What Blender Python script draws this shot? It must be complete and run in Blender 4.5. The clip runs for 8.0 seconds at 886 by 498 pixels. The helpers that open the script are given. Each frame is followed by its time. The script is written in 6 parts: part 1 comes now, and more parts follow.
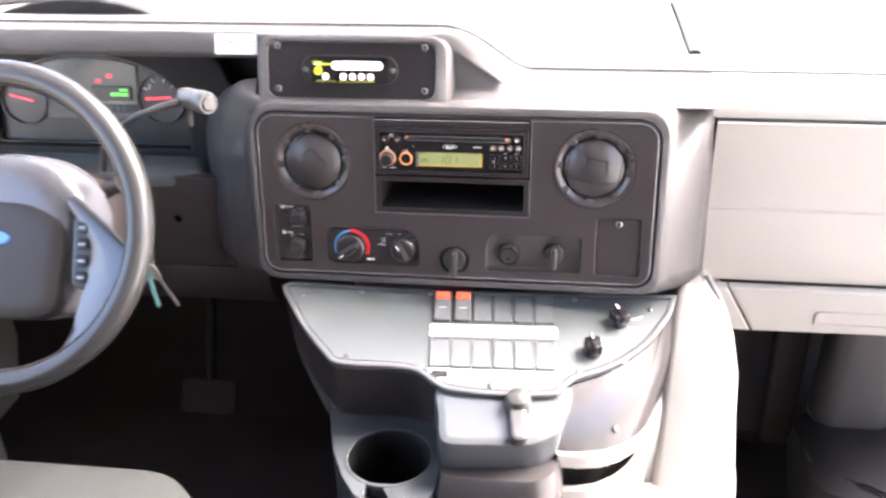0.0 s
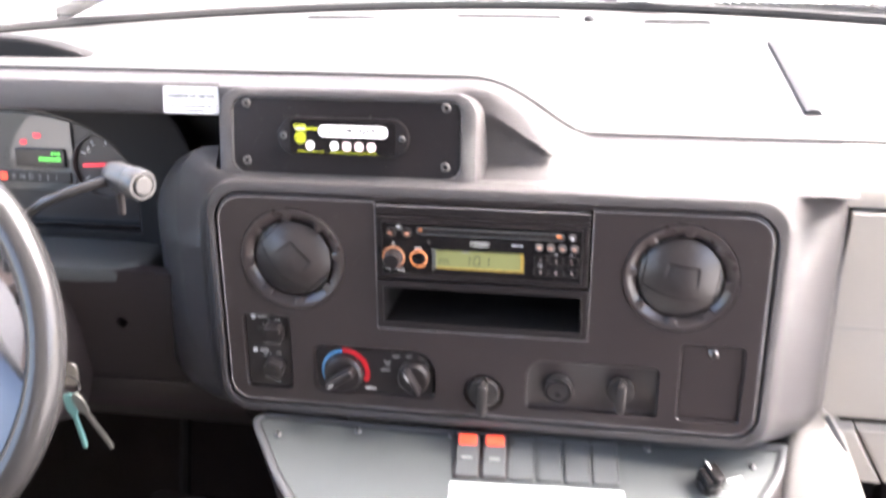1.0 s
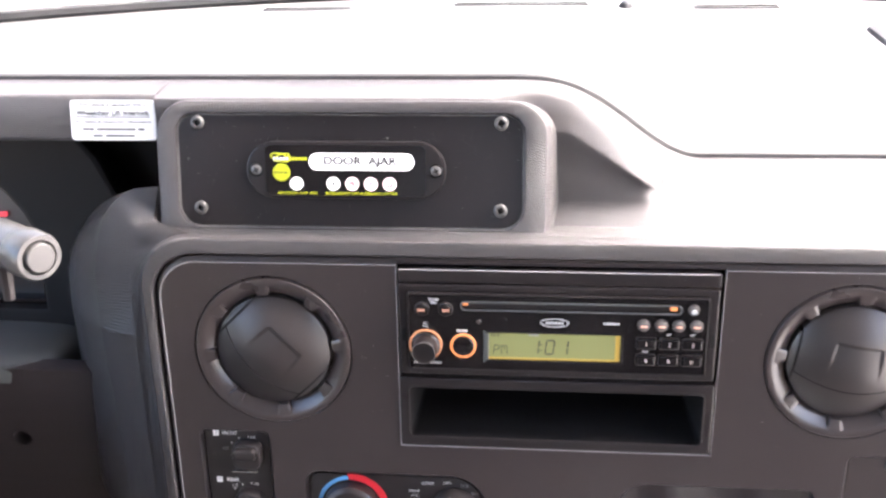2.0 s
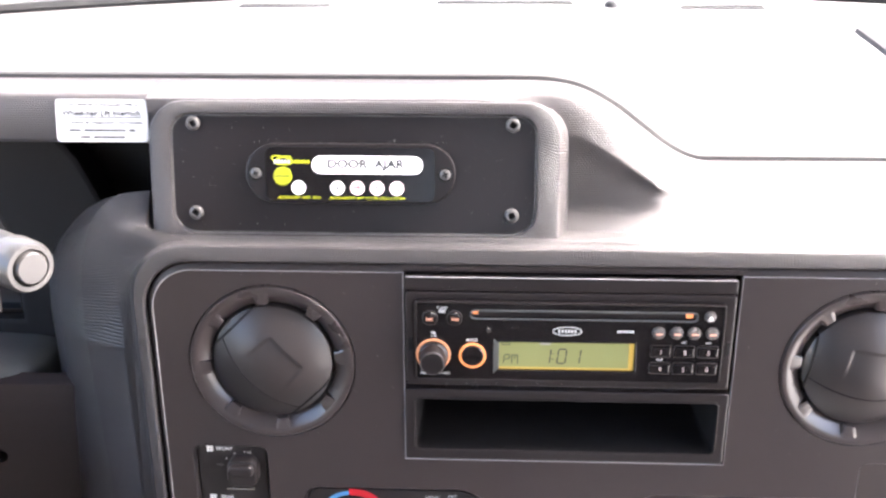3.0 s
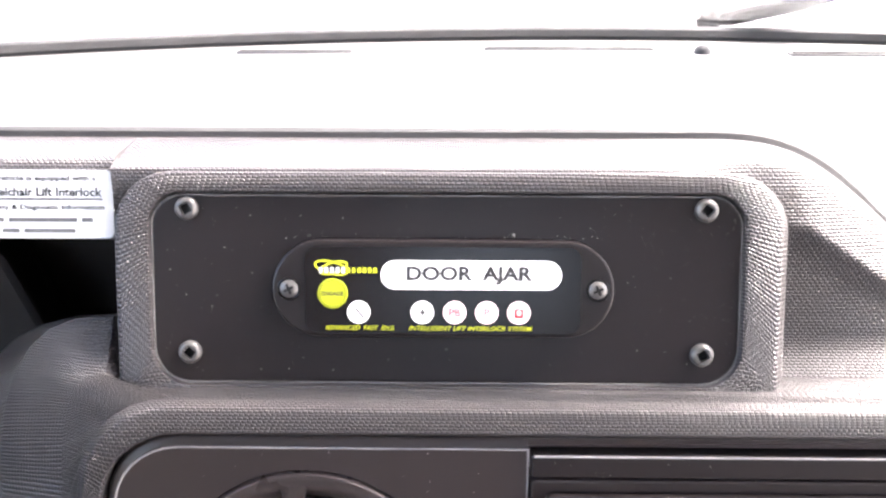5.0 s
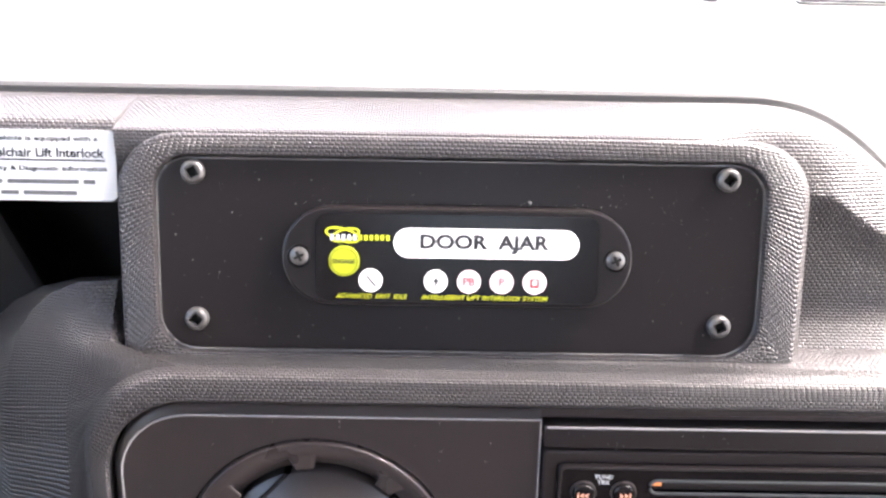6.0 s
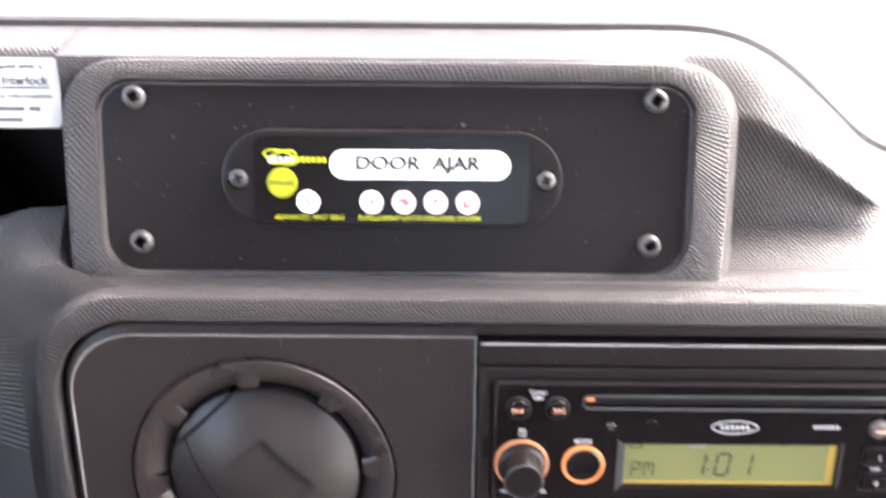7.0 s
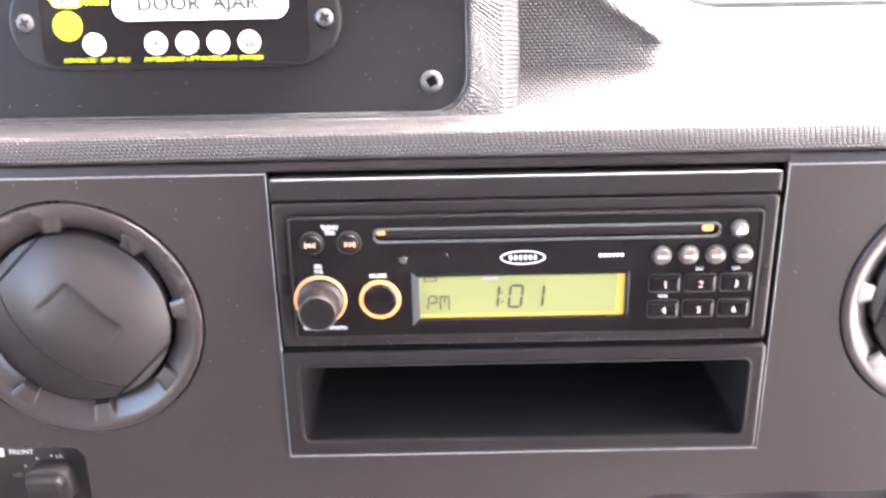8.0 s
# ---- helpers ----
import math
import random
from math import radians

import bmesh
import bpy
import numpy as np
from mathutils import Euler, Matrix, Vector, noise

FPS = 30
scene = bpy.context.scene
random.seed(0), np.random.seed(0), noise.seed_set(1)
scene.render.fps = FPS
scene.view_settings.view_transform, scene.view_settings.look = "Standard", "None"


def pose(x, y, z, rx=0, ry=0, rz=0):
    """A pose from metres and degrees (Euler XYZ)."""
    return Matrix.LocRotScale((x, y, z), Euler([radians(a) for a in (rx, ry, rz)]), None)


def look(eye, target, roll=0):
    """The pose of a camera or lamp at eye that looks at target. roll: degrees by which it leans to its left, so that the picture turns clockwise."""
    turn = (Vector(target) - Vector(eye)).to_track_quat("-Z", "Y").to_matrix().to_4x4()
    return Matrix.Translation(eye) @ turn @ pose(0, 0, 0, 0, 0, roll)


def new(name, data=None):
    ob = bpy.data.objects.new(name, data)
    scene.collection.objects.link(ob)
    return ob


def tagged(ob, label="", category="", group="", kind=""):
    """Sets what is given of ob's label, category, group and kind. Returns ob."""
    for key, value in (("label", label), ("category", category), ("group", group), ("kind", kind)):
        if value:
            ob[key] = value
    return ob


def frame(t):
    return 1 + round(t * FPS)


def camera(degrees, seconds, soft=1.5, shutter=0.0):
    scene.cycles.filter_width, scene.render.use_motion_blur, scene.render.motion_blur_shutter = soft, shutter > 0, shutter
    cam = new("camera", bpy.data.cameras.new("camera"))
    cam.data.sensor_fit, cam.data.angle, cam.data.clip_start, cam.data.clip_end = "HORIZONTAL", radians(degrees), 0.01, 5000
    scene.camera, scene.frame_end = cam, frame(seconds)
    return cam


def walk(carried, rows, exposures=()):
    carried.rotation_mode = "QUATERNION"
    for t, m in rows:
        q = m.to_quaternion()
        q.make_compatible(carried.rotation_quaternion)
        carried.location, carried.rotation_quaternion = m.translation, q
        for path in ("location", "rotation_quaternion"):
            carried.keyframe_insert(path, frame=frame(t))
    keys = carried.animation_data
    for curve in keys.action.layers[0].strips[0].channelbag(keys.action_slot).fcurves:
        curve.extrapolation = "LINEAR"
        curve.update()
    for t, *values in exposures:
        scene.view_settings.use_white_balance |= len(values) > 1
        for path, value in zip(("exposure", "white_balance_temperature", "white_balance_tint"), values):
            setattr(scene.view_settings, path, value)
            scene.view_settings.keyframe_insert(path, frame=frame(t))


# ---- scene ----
cam = camera(50.2, 8.0, soft=2.5, shutter=0.4)
PATH = [
    (0, (0.138, -1.035, 1.293), (-0.117, 0.705, 0.34), -1.6),
    (0.5, (0.127, -0.877, 1.236), (-0.063, 0.873, 0.286), -0.2),
    (1, (0.097, -0.721, 1.233), (-0.221, 1.03, 0.321), -1.8),
    (1.5, (0.019, -0.567, 1.204), (-0.179, 1.241, 0.373), -0.4),
    (2, (-0.016, -0.48, 1.152), (-0.198, 1.299, 0.257), -1.7),
    (2.2, (-0.023, -0.465, 1.149), (-0.193, 1.315, 0.254), -1.7),
    (3.3, (-0.054, -0.46, 1.145), (-0.117, 1.325, 0.245), -0.2),
    (3.5, (-0.048, -0.433, 1.128), (-0.161, 1.351, 0.232), -1.3),
    (4, (-0.093, -0.346, 1.12), (-0.136, 1.454, 0.251), 0.1),
    (4.5, (-0.119, -0.293, 1.108), (-0.115, 1.537, 0.3), 0.2),
    (4.7, (-0.117, -0.283, 1.083), (-0.147, 1.578, 0.35), -0.1),
    (5.8, (-0.127, -0.255, 1.102), (-0.121, 1.515, 0.17), 0.8),
    (6, (-0.128, -0.259, 1.093), (-0.122, 1.53, 0.198), 1.0),
    (6.5, (-0.122, -0.26, 1.088), (-0.141, 1.533, 0.203), 0.7),
    (7, (-0.104, -0.277, 1.077), (-0.109, 1.5, 0.159), 0.4),
    (7.5, (-0.055, -0.3, 1.054), (-0.056, 1.46, 0.104), -0.6),
    (8, (-0.029, -0.309, 1.039), (-0.035, 1.44, 0.069), -1.2),
]
walk(cam, [(t, look(eye, target, roll)) for t, eye, target, roll in PATH], [(0.0, 3.98, 6650, 17), (0.3, 3.85, 6650, 17), (0.5, 3.75, 6650, 17), (1.0, 3.75, 6600, 17), (1.5, 3.75, 6600, 17), (2.0, 3.70, 6600, 17), (3.5, 4.10, 6600, 17), (4.0, 4.22, 6600, 17), (4.5, 4.02, 6600, 17), (6.0, 3.58, 6600, 17), (6.5, 3.65, 6600, 17), (7.0, 3.68, 6600, 17), (7.5, 4.18, 6600, 17), (8.0, 4.75, 6650, 18)])

# ---- light ----
world = bpy.data.worlds.new("daylight")
scene.world = world
world.use_nodes = True
wn = world.node_tree.nodes
sky = wn.new("ShaderNodeTexSky")
sky.sky_type = "NISHITA"
sky.sun_disc = False
sky.sun_elevation = radians(45.5)
sky.sun_rotation = radians(65)
sky.dust_density = 4.0
sky.ozone_density = 0.6
wn["Background"].inputs["Strength"].default_value = 0.15
world.node_tree.links.new(sky.outputs["Color"], wn["Background"].inputs["Color"])
sun_data = bpy.data.lights.new("sun", "SUN")
sun_data.energy, sun_data.angle, sun_data.color = 3.2, radians(36), (1.0, 0.97, 0.93)
sun = new("sun", sun_data)
sun.matrix_basis = look((2.82, 1.3, 3.2), (0, 0, 0))


# ---- materials ----
def material(name, color, rough=0.5, metal=0.0, vary=0.12, grain=0.0, grain_scale=900.0, blotch=18.0, dust=0.0, coat=0.0, spec=0.5, weave=0.0):
    """Plain surface with a broad and a fine variation of colour and gloss and a fine relief."""
    mat = bpy.data.materials.new(name)
    mat.use_nodes = True
    nt = mat.node_tree
    n, link = nt.nodes, nt.links.new
    bsdf = n["Principled BSDF"]
    bsdf.inputs["Metallic"].default_value = metal
    bsdf.inputs["Specular IOR Level"].default_value = spec
    bsdf.inputs["Coat Weight"].default_value = coat
    co = n.new("ShaderNodeTexCoord")
    big = n.new("ShaderNodeTexNoise")
    big.inputs["Scale"].default_value = blotch
    big.inputs["Detail"].default_value = 6
    fine = n.new("ShaderNodeTexNoise")
    fine.inputs["Scale"].default_value = blotch * 22
    fine.inputs["Detail"].default_value = 3
    for t in (big, fine):
        link(co.outputs["Object"], t.inputs["Vector"])
    mixv = n.new("ShaderNodeMath")
    mixv.operation = "MULTIPLY_ADD"
    link(fine.outputs["Fac"], mixv.inputs[0])
    mixv.inputs[1].default_value = 0.4
    link(big.outputs["Fac"], mixv.inputs[2])
    ramp = n.new("ShaderNodeMapRange")
    link(mixv.outputs[0], ramp.inputs["Value"])
    ramp.inputs["From Min"].default_value, ramp.inputs["From Max"].default_value = 0.35, 1.05
    ramp.inputs["To Min"].default_value, ramp.inputs["To Max"].default_value = 1 - vary, 1 + vary
    tint = n.new("ShaderNodeMix")
    tint.data_type, tint.blend_type = "RGBA", "MULTIPLY"
    tint.inputs["Factor"].default_value = 1.0
    tint.inputs["A"].default_value = (*color, 1)
    link(ramp.outputs["Result"], tint.inputs["B"])
    out = tint.outputs["Result"]
    if dust:
        speck = n.new("ShaderNodeTexVoronoi")
        speck.inputs["Scale"].default_value = 260
        link(co.outputs["Object"], speck.inputs["Vector"])
        dot = n.new("ShaderNodeMapRange")
        link(speck.outputs["Distance"], dot.inputs["Value"])
        dot.inputs["From Min"].default_value, dot.inputs["From Max"].default_value = 0.04, 0.09
        dot.inputs["To Min"].default_value, dot.inputs["To Max"].default_value = 1.0, 0.0
        few = n.new("ShaderNodeMapRange")
        link(speck.outputs["Color"], few.inputs["Value"])
        few.inputs["From Min"].default_value, few.inputs["From Max"].default_value = 0.52, 0.80
        film = n.new("ShaderNodeMath")
        film.operation = "MULTIPLY"
        link(dot.outputs["Result"], film.inputs[0])
        link(few.outputs["Result"], film.inputs[1])
        cut = n.new("ShaderNodeMapRange")
        link(film.outputs[0], cut.inputs["Value"])
        cut.inputs["To Max"].default_value = min(dust * 3.0, 0.8)
        mixd = n.new("ShaderNodeMix")
        mixd.data_type = "RGBA"
        link(cut.outputs["Result"], mixd.inputs["Factor"])
        link(out, mixd.inputs["A"])
        mixd.inputs["B"].default_value = (0.42, 0.40, 0.37, 1)
        out = mixd.outputs["Result"]
    link(out, bsdf.inputs["Base Color"])
    rr = n.new("ShaderNodeMapRange")
    link(mixv.outputs[0], rr.inputs["Value"])
    rr.inputs["From Min"].default_value, rr.inputs["From Max"].default_value = 0.35, 1.05
    rr.inputs["To Min"].default_value, rr.inputs["To Max"].default_value = max(rough - 0.06 * rough, 0.02), min(rough + 0.06 * rough, 1)
    link(rr.outputs["Result"], bsdf.inputs["Roughness"])
    if grain:
        tex = n.new("ShaderNodeTexVoronoi")
        tex.inputs["Scale"].default_value = grain_scale
        tex.inputs["Randomness"].default_value = 0.25
        link(co.outputs["Object"], tex.inputs["Vector"])
        bump = n.new("ShaderNodeBump")
        bump.inputs["Strength"].default_value = grain
        bump.inputs["Distance"].default_value = 0.0006
        link(tex.outputs["Distance"], bump.inputs["Height"])
        link(bump.outputs["Normal"], bsdf.inputs["Normal"])
    if weave:
        cells = n.new("ShaderNodeTexBrick")
        link(co.outputs["UV"], cells.inputs["Vector"])
        cells.inputs["Scale"].default_value = 1.0
        cells.inputs["Brick Width"].default_value = 0.00185
        cells.inputs["Row Height"].default_value = 0.00128
        cells.inputs["Mortar Size"].default_value = 0.00050
        cells.inputs["Mortar Smooth"].default_value = 1.0
        # Grooves are darkened in the colour to strengthen the relief's shading.
        groove_shade = n.new("ShaderNodeMix")
        groove_shade.data_type, groove_shade.blend_type = "RGBA", "MULTIPLY"
        link(cells.outputs["Fac"], groove_shade.inputs[0])
        link(bsdf.inputs["Base Color"].links[0].from_socket, groove_shade.inputs[6])
        groove_shade.inputs[7].default_value = (0.55, 0.53, 0.53, 1)
        link(groove_shade.outputs[2], bsdf.inputs["Base Color"])
        bump = n.new("ShaderNodeBump")
        bump.invert = True
        bump.inputs["Strength"].default_value = weave
        bump.inputs["Distance"].default_value = 0.0004
        link(cells.outputs["Fac"], bump.inputs["Height"])
        link(bump.outputs["Normal"], bsdf.inputs["Normal"])
    return mat


def glowing(name, color, strength, base=(0.5, 0.5, 0.5)):
    mat = bpy.data.materials.new(name)
    mat.use_nodes = True
    b = mat.node_tree.nodes["Principled BSDF"]
    b.inputs["Base Color"].default_value = (*base, 1)
    b.inputs["Emission Color"].default_value = (*color, 1)
    b.inputs["Emission Strength"].default_value = strength
    b.inputs["Roughness"].default_value = 0.3
    return mat


def clear(name, color=(1, 1, 1), rough=0.0):
    mat = bpy.data.materials.new(name)
    mat.use_nodes = True
    b = mat.node_tree.nodes["Principled BSDF"]
    b.inputs["Base Color"].default_value = (*color, 1)
    b.inputs["Transmission Weight"].default_value = 1.0
    b.inputs["Roughness"].default_value = rough
    b.inputs["IOR"].default_value = 1.45
    return mat


PAD = material("grained_grey_vinyl", (0.075, 0.073, 0.072), 0.5, grain=0.25, grain_scale=900, vary=0.06, blotch=6)
GREY = material("moulded_grey_plastic", (0.058, 0.0525, 0.0525), 0.31, weave=1.0, vary=0.06, blotch=9, spec=0.5)
BEIGE = material("pale_grey_plastic", (0.285, 0.262, 0.234), 0.5, grain=0.3, grain_scale=700, vary=0.05, blotch=7)
FLANK = material("pale_engine_cover_plastic", (0.255, 0.236, 0.214), 0.5, grain=0.3, grain_scale=500, vary=0.05, blotch=7)
DARK = material("charcoal_satin_plastic", (0.029, 0.0225, 0.0218), 0.34, vary=0.05, blotch=4)
DARK2 = material("dark_brown_grey_plastic", (0.031, 0.0242, 0.0238), 0.45, grain=0.3, grain_scale=700, vary=0.08, blotch=10)
BLACK = material("black_gloss_plastic", (0.0075, 0.0062, 0.0064), 0.2, vary=0.1, blotch=8, spec=0.38)
BLACKM = material("black_matt_plastic", (0.016, 0.013, 0.013), 0.34, vary=0.15, blotch=10)
# Near-black for shade inside recesses, slots and gaps; also small black parts.
VOID = material("cavity_shade_black", (0.006, 0.005, 0.005), 0.7, vary=0.2, blotch=20, spec=0.3)
SEALDARK = material("black_seal_and_gap_shade", (0.03, 0.03, 0.031), 0.7, vary=0.2, blotch=60, grain=0.4, grain_scale=1500, spec=0.2)
PLATEBLACK = material("black_painted_plate", (0.0115, 0.0086, 0.0090), 0.32, vary=0.1, blotch=6, spec=0.4, dust=0.30)
BALL = material("smooth_vent_plastic", (0.021, 0.0172, 0.0168), 0.38, vary=0.04, blotch=5)
COLLAR = material("satin_vent_collar", (0.037, 0.029, 0.028), 0.28, vary=0.04, blotch=5, spec=0.6)
# Glossy, and far paler than the panel so rims carry a painted highlight.
GLOSSD = material("pale_edge_gloss", (0.085, 0.077, 0.075), 0.2, vary=0.15, blotch=30)
# Pale colour that draws the highlight along panel and trim edges.
CREASED = material("crease_highlight_paint", (0.30, 0.285, 0.28), 0.25, vary=0.3, blotch=40, spec=0.8)
RADIOG = material("charcoal_radio_trim", (0.017, 0.0138, 0.0138), 0.30, vary=0.08, blotch=8, spec=0.4)
DOMEB = material("glossy_dome_key", (0.20, 0.185, 0.175), 0.18, 0.6, vary=0.08, blotch=20)
INKP = material("pale_pink_print", (0.70, 0.58, 0.54), 0.5, vary=0.1, blotch=90)
OLIVE = material("olive_button_ring", (0.16, 0.18, 0.01), 0.4, vary=0.1, blotch=90)
FILM = material("glossy_black_film", (0.008, 0.0068, 0.0072), 0.20, spec=0.3, vary=0.1, blotch=6)
MODBLACK = material("satin_black_moulding", (0.010, 0.0080, 0.0082), 0.36, spec=0.35, vary=0.1, blotch=8)
WIPERG = material("weathered_black_wiper", (0.0105, 0.0118, 0.0122), 0.8, vary=0.1, blotch=30, spec=0.05)
SLOT = material("air_slot_shade", (0.005, 0.005, 0.0052), 0.9, vary=0.1, blotch=30, spec=0.0)
RIDGE = material("matt_grey_ridge", (0.055, 0.055, 0.058), 0.8, vary=0.1, blotch=30, spec=0.05)
BOLT = material("dark_plated_bolt", (0.105, 0.10, 0.097), 0.36, 0.5, vary=0.1, blotch=60)
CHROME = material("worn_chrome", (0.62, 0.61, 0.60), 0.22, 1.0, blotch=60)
STEEL = material("dull_screw_steel", (0.21, 0.20, 0.195), 0.32, 1.0, blotch=120)
SILVER = material("silver_grey_paint", (0.070, 0.076, 0.075), 0.36, 0.2, vary=0.05, blotch=12, grain=0.05, grain_scale=2200)
SHELLG = material("ball_sliver_highlight", (0.050, 0.047, 0.045), 0.32, vary=0.05, blotch=20)
LEVERG = material("satin_grey_lever_knob", (0.030, 0.0285, 0.0275), 0.30, vary=0.05, blotch=20)
KNOBB = material("glossy_charcoal_knob", (0.030, 0.027, 0.026), 0.24, vary=0.08, blotch=12)
# RIMG, LATCHG, CUPGREY, SKIRT: one plastic, tinted for skylit tops and shaded skirt.
RIMG = material("skylit_rim_moulding", (0.080, 0.081, 0.083), 0.24, 0.2, vary=0.05, blotch=10)
EDGE = material("plate_edge_highlight", (0.25, 0.24, 0.235), 0.24, 0.4, vary=0.6, blotch=40)
LATCHG = material("skylit_latch_moulding", (0.047, 0.050, 0.053), 0.24, vary=0.04, blotch=6)
CUPGREY = material("glossy_grey_console_plastic", (0.026, 0.0228, 0.0225), 0.24, vary=0.03, blotch=4)
SKIRT = material("shaded_console_skirt", (0.020, 0.0165, 0.016), 0.42, vary=0.08, blotch=6)
SILVERD = material("grey_switch_blank", (0.068, 0.072, 0.072), 0.40, 0.0, vary=0.05, blotch=20)
WHITE = material("white_label_film", (0.78, 0.78, 0.77), 0.4, vary=0.04, blotch=40)
INKW = material("white_print", (0.72, 0.72, 0.70), 0.5, vary=0.1, blotch=90)
INKG = material("grey_print", (0.25, 0.25, 0.25), 0.5, vary=0.1, blotch=90)
PAPER = material("white_sticker_paper", (0.64, 0.64, 0.635), 0.55, vary=0.04, blotch=60)
INKD = material("dark_grey_print", (0.10, 0.10, 0.10), 0.5, vary=0.1, blotch=90)
INKB = material("black_print", (0.02, 0.02, 0.022), 0.5, vary=0.1, blotch=90)
INKY = material("yellow_green_print", (0.62, 0.66, 0.02), 0.5, vary=0.06, blotch=90)
INKR = material("red_print", (0.60, 0.02, 0.03), 0.45, vary=0.06, blotch=90)
INKBL = material("blue_print", (0.10, 0.33, 0.62), 0.45, vary=0.06, blotch=90)
WHEELG = material("grey_leather_grain", (0.020, 0.0195, 0.020), 0.22, grain=0.06, grain_scale=900, vary=0.05, blotch=6, spec=0.42)
HORN = material("dark_horn_pad_vinyl", (0.013, 0.011, 0.0112), 0.42, grain=0.2, grain_scale=900, vary=0.06, blotch=8, spec=0.35)
SPOKE = material("satin_grey_spoke_paint", (0.085, 0.085, 0.094), 0.22, 0.3, vary=0.03, blotch=4)
FABRIC = material("grey_green_seat_cloth", (0.0135, 0.014, 0.013), 0.9, grain=1.0, grain_scale=420, vary=0.22, blotch=60)
CARPET = material("dark_grey_floor_mat", (0.036, 0.029, 0.0285), 0.9, grain=0.8, grain_scale=300, vary=0.25, blotch=12, spec=0.1)
FOOTDARK = material("black_footwell_felt", (0.026, 0.0205, 0.020), 0.9, grain=0.5, grain_scale=260, vary=0.25, blotch=9, spec=0.15)
FOOTWELL = material("dark_footwell_felt", (0.019, 0.0158, 0.016), 0.55, grain=0.5, grain_scale=260, vary=0.18, blotch=9)
LINER = material("grey_headliner", (0.20, 0.193, 0.187), 0.85, grain=0.4, grain_scale=300, vary=0.06, blotch=5)
BUSWHITE = material("white_body_paint", (0.78, 0.78, 0.78), 0.25, coat=0.4, vary=0.03, blotch=3)
CONCRETE = material("pale_concrete_ground", (0.50, 0.485, 0.46), 0.85, vary=0.15, blotch=0.6, grain=0.3, grain_scale=60)
GLASS = clear("window_glass")
LENS = clear("cluster_lens")
LCD = glowing("lit_display_window", (0.62, 0.645, 0.24), 0.0125, (0.17, 0.18, 0.075))
LCDW = glowing("white_lit_panel", (1.0, 0.97, 0.98), 0.115, (0.8, 0.8, 0.8))
LEDW = glowing("white_lit_lens", (1.0, 0.95, 0.95), 0.10, (0.7, 0.68, 0.68))
LEDR = glowing("red_lit_lens", (1.0, 0.62, 0.66), 0.12, (0.7, 0.6, 0.6))
LEDY = glowing("yellow_lit_lens", (0.70, 0.80, 0.02), 0.028, (0.36, 0.40, 0.02))
DISPEDGE = glowing("amber_display_edge", (0.80, 0.48, 0.10), 0.028, (0.4, 0.28, 0.06))
AMBERD = glowing("dim_amber_ring", (1.0, 0.38, 0.16), 0.035, (0.45, 0.22, 0.12))
AMBER = glowing("amber_lit_ring", (1.0, 0.32, 0.10), 0.075, (0.5, 0.2, 0.08))
GREENL = glowing("green_lit_digits", (0.10, 0.85, 0.08), 0.13, (0.05, 0.3, 0.05))
REDL = glowing("red_lit_pointer", (0.9, 0.05, 0.08), 0.10, (0.5, 0.03, 0.04))
SWRED = glowing("red_orange_switch_lens", (1.0, 0.07, 0.03), 0.13, (0.7, 0.06, 0.03))
KEYBRASS = material("nickel_key", (0.34, 0.33, 0.31), 0.3, 1.0, blotch=60)
KEYTAG = material("teal_key_cover", (0.10, 0.22, 0.21), 0.4, blotch=60)


# ---- mesh helpers ----
def axes(origin, lean, roll=0.0):
    """A frame whose x runs to the right, y up the leaning face and z out of it."""
    a = radians(lean)
    m = Matrix(((1, 0, 0, 0), (0, math.sin(a), -math.cos(a), 0), (0, math.cos(a), math.sin(a), 0), (0, 0, 0, 1)))
    return Matrix.Translation(origin) @ m @ Matrix.Rotation(radians(roll), 4, "Z")


def at(x, y, z=0.0):
    return Matrix.Translation((x, y, z))


def rrect(w, h, r, n=5, cx=0.0, cy=0.0):
    pts = []
    for k, (sx, sy) in enumerate(((1, -1), (1, 1), (-1, 1), (-1, -1))):
        for i in range(n + 1):
            a = radians(-90 + 90 * k + 90 * i / n)
            pts.append((cx + sx * (w / 2 - r) + r * math.cos(a), cy + sy * (h / 2 - r) + r * math.sin(a)))
    return pts


def rr4(x0, x1, y0, y1, rs, n=6):
    """Rounded rectangle with its own radius at each corner: lower right, upper right, upper left, lower left."""
    pts = []
    for k, (cx, cy, sx, sy) in enumerate(((x1, y0, -1, 1), (x1, y1, -1, -1), (x0, y1, 1, -1), (x0, y0, 1, 1))):
        for i in range(n + 1):
            a = radians(-90 + 90 * k + 90 * i / n)
            pts.append((cx + sx * rs[k] + rs[k] * math.cos(a), cy + sy * rs[k] + rs[k] * math.sin(a)))
    return pts


def circle(r, n=32, cx=0.0, cy=0.0):
    return [(cx + r * math.cos(math.tau * i / n), cy + r * math.sin(math.tau * i / n)) for i in range(n)]


def offs(pts, d):
    """A counter-clockwise outline moved inward by d."""
    res, n = [], len(pts)
    for i in range(n):
        a, b, c = Vector(pts[i - 1]), Vector(pts[i]), Vector(pts[(i + 1) % n])
        e1, e2 = (b - a), (c - b)
        if e1.length < 1e-9 or e2.length < 1e-9:
            res.append(tuple(b))
            continue
        n1, n2 = Vector((-e1.y, e1.x)).normalized(), Vector((-e2.y, e2.x)).normalized()
        m = n1 + n2
        m = m / max(m.dot(m) / 2, 0.5) if m.length > 1e-6 else n1
        res.append(tuple(b + m * d))
    return res


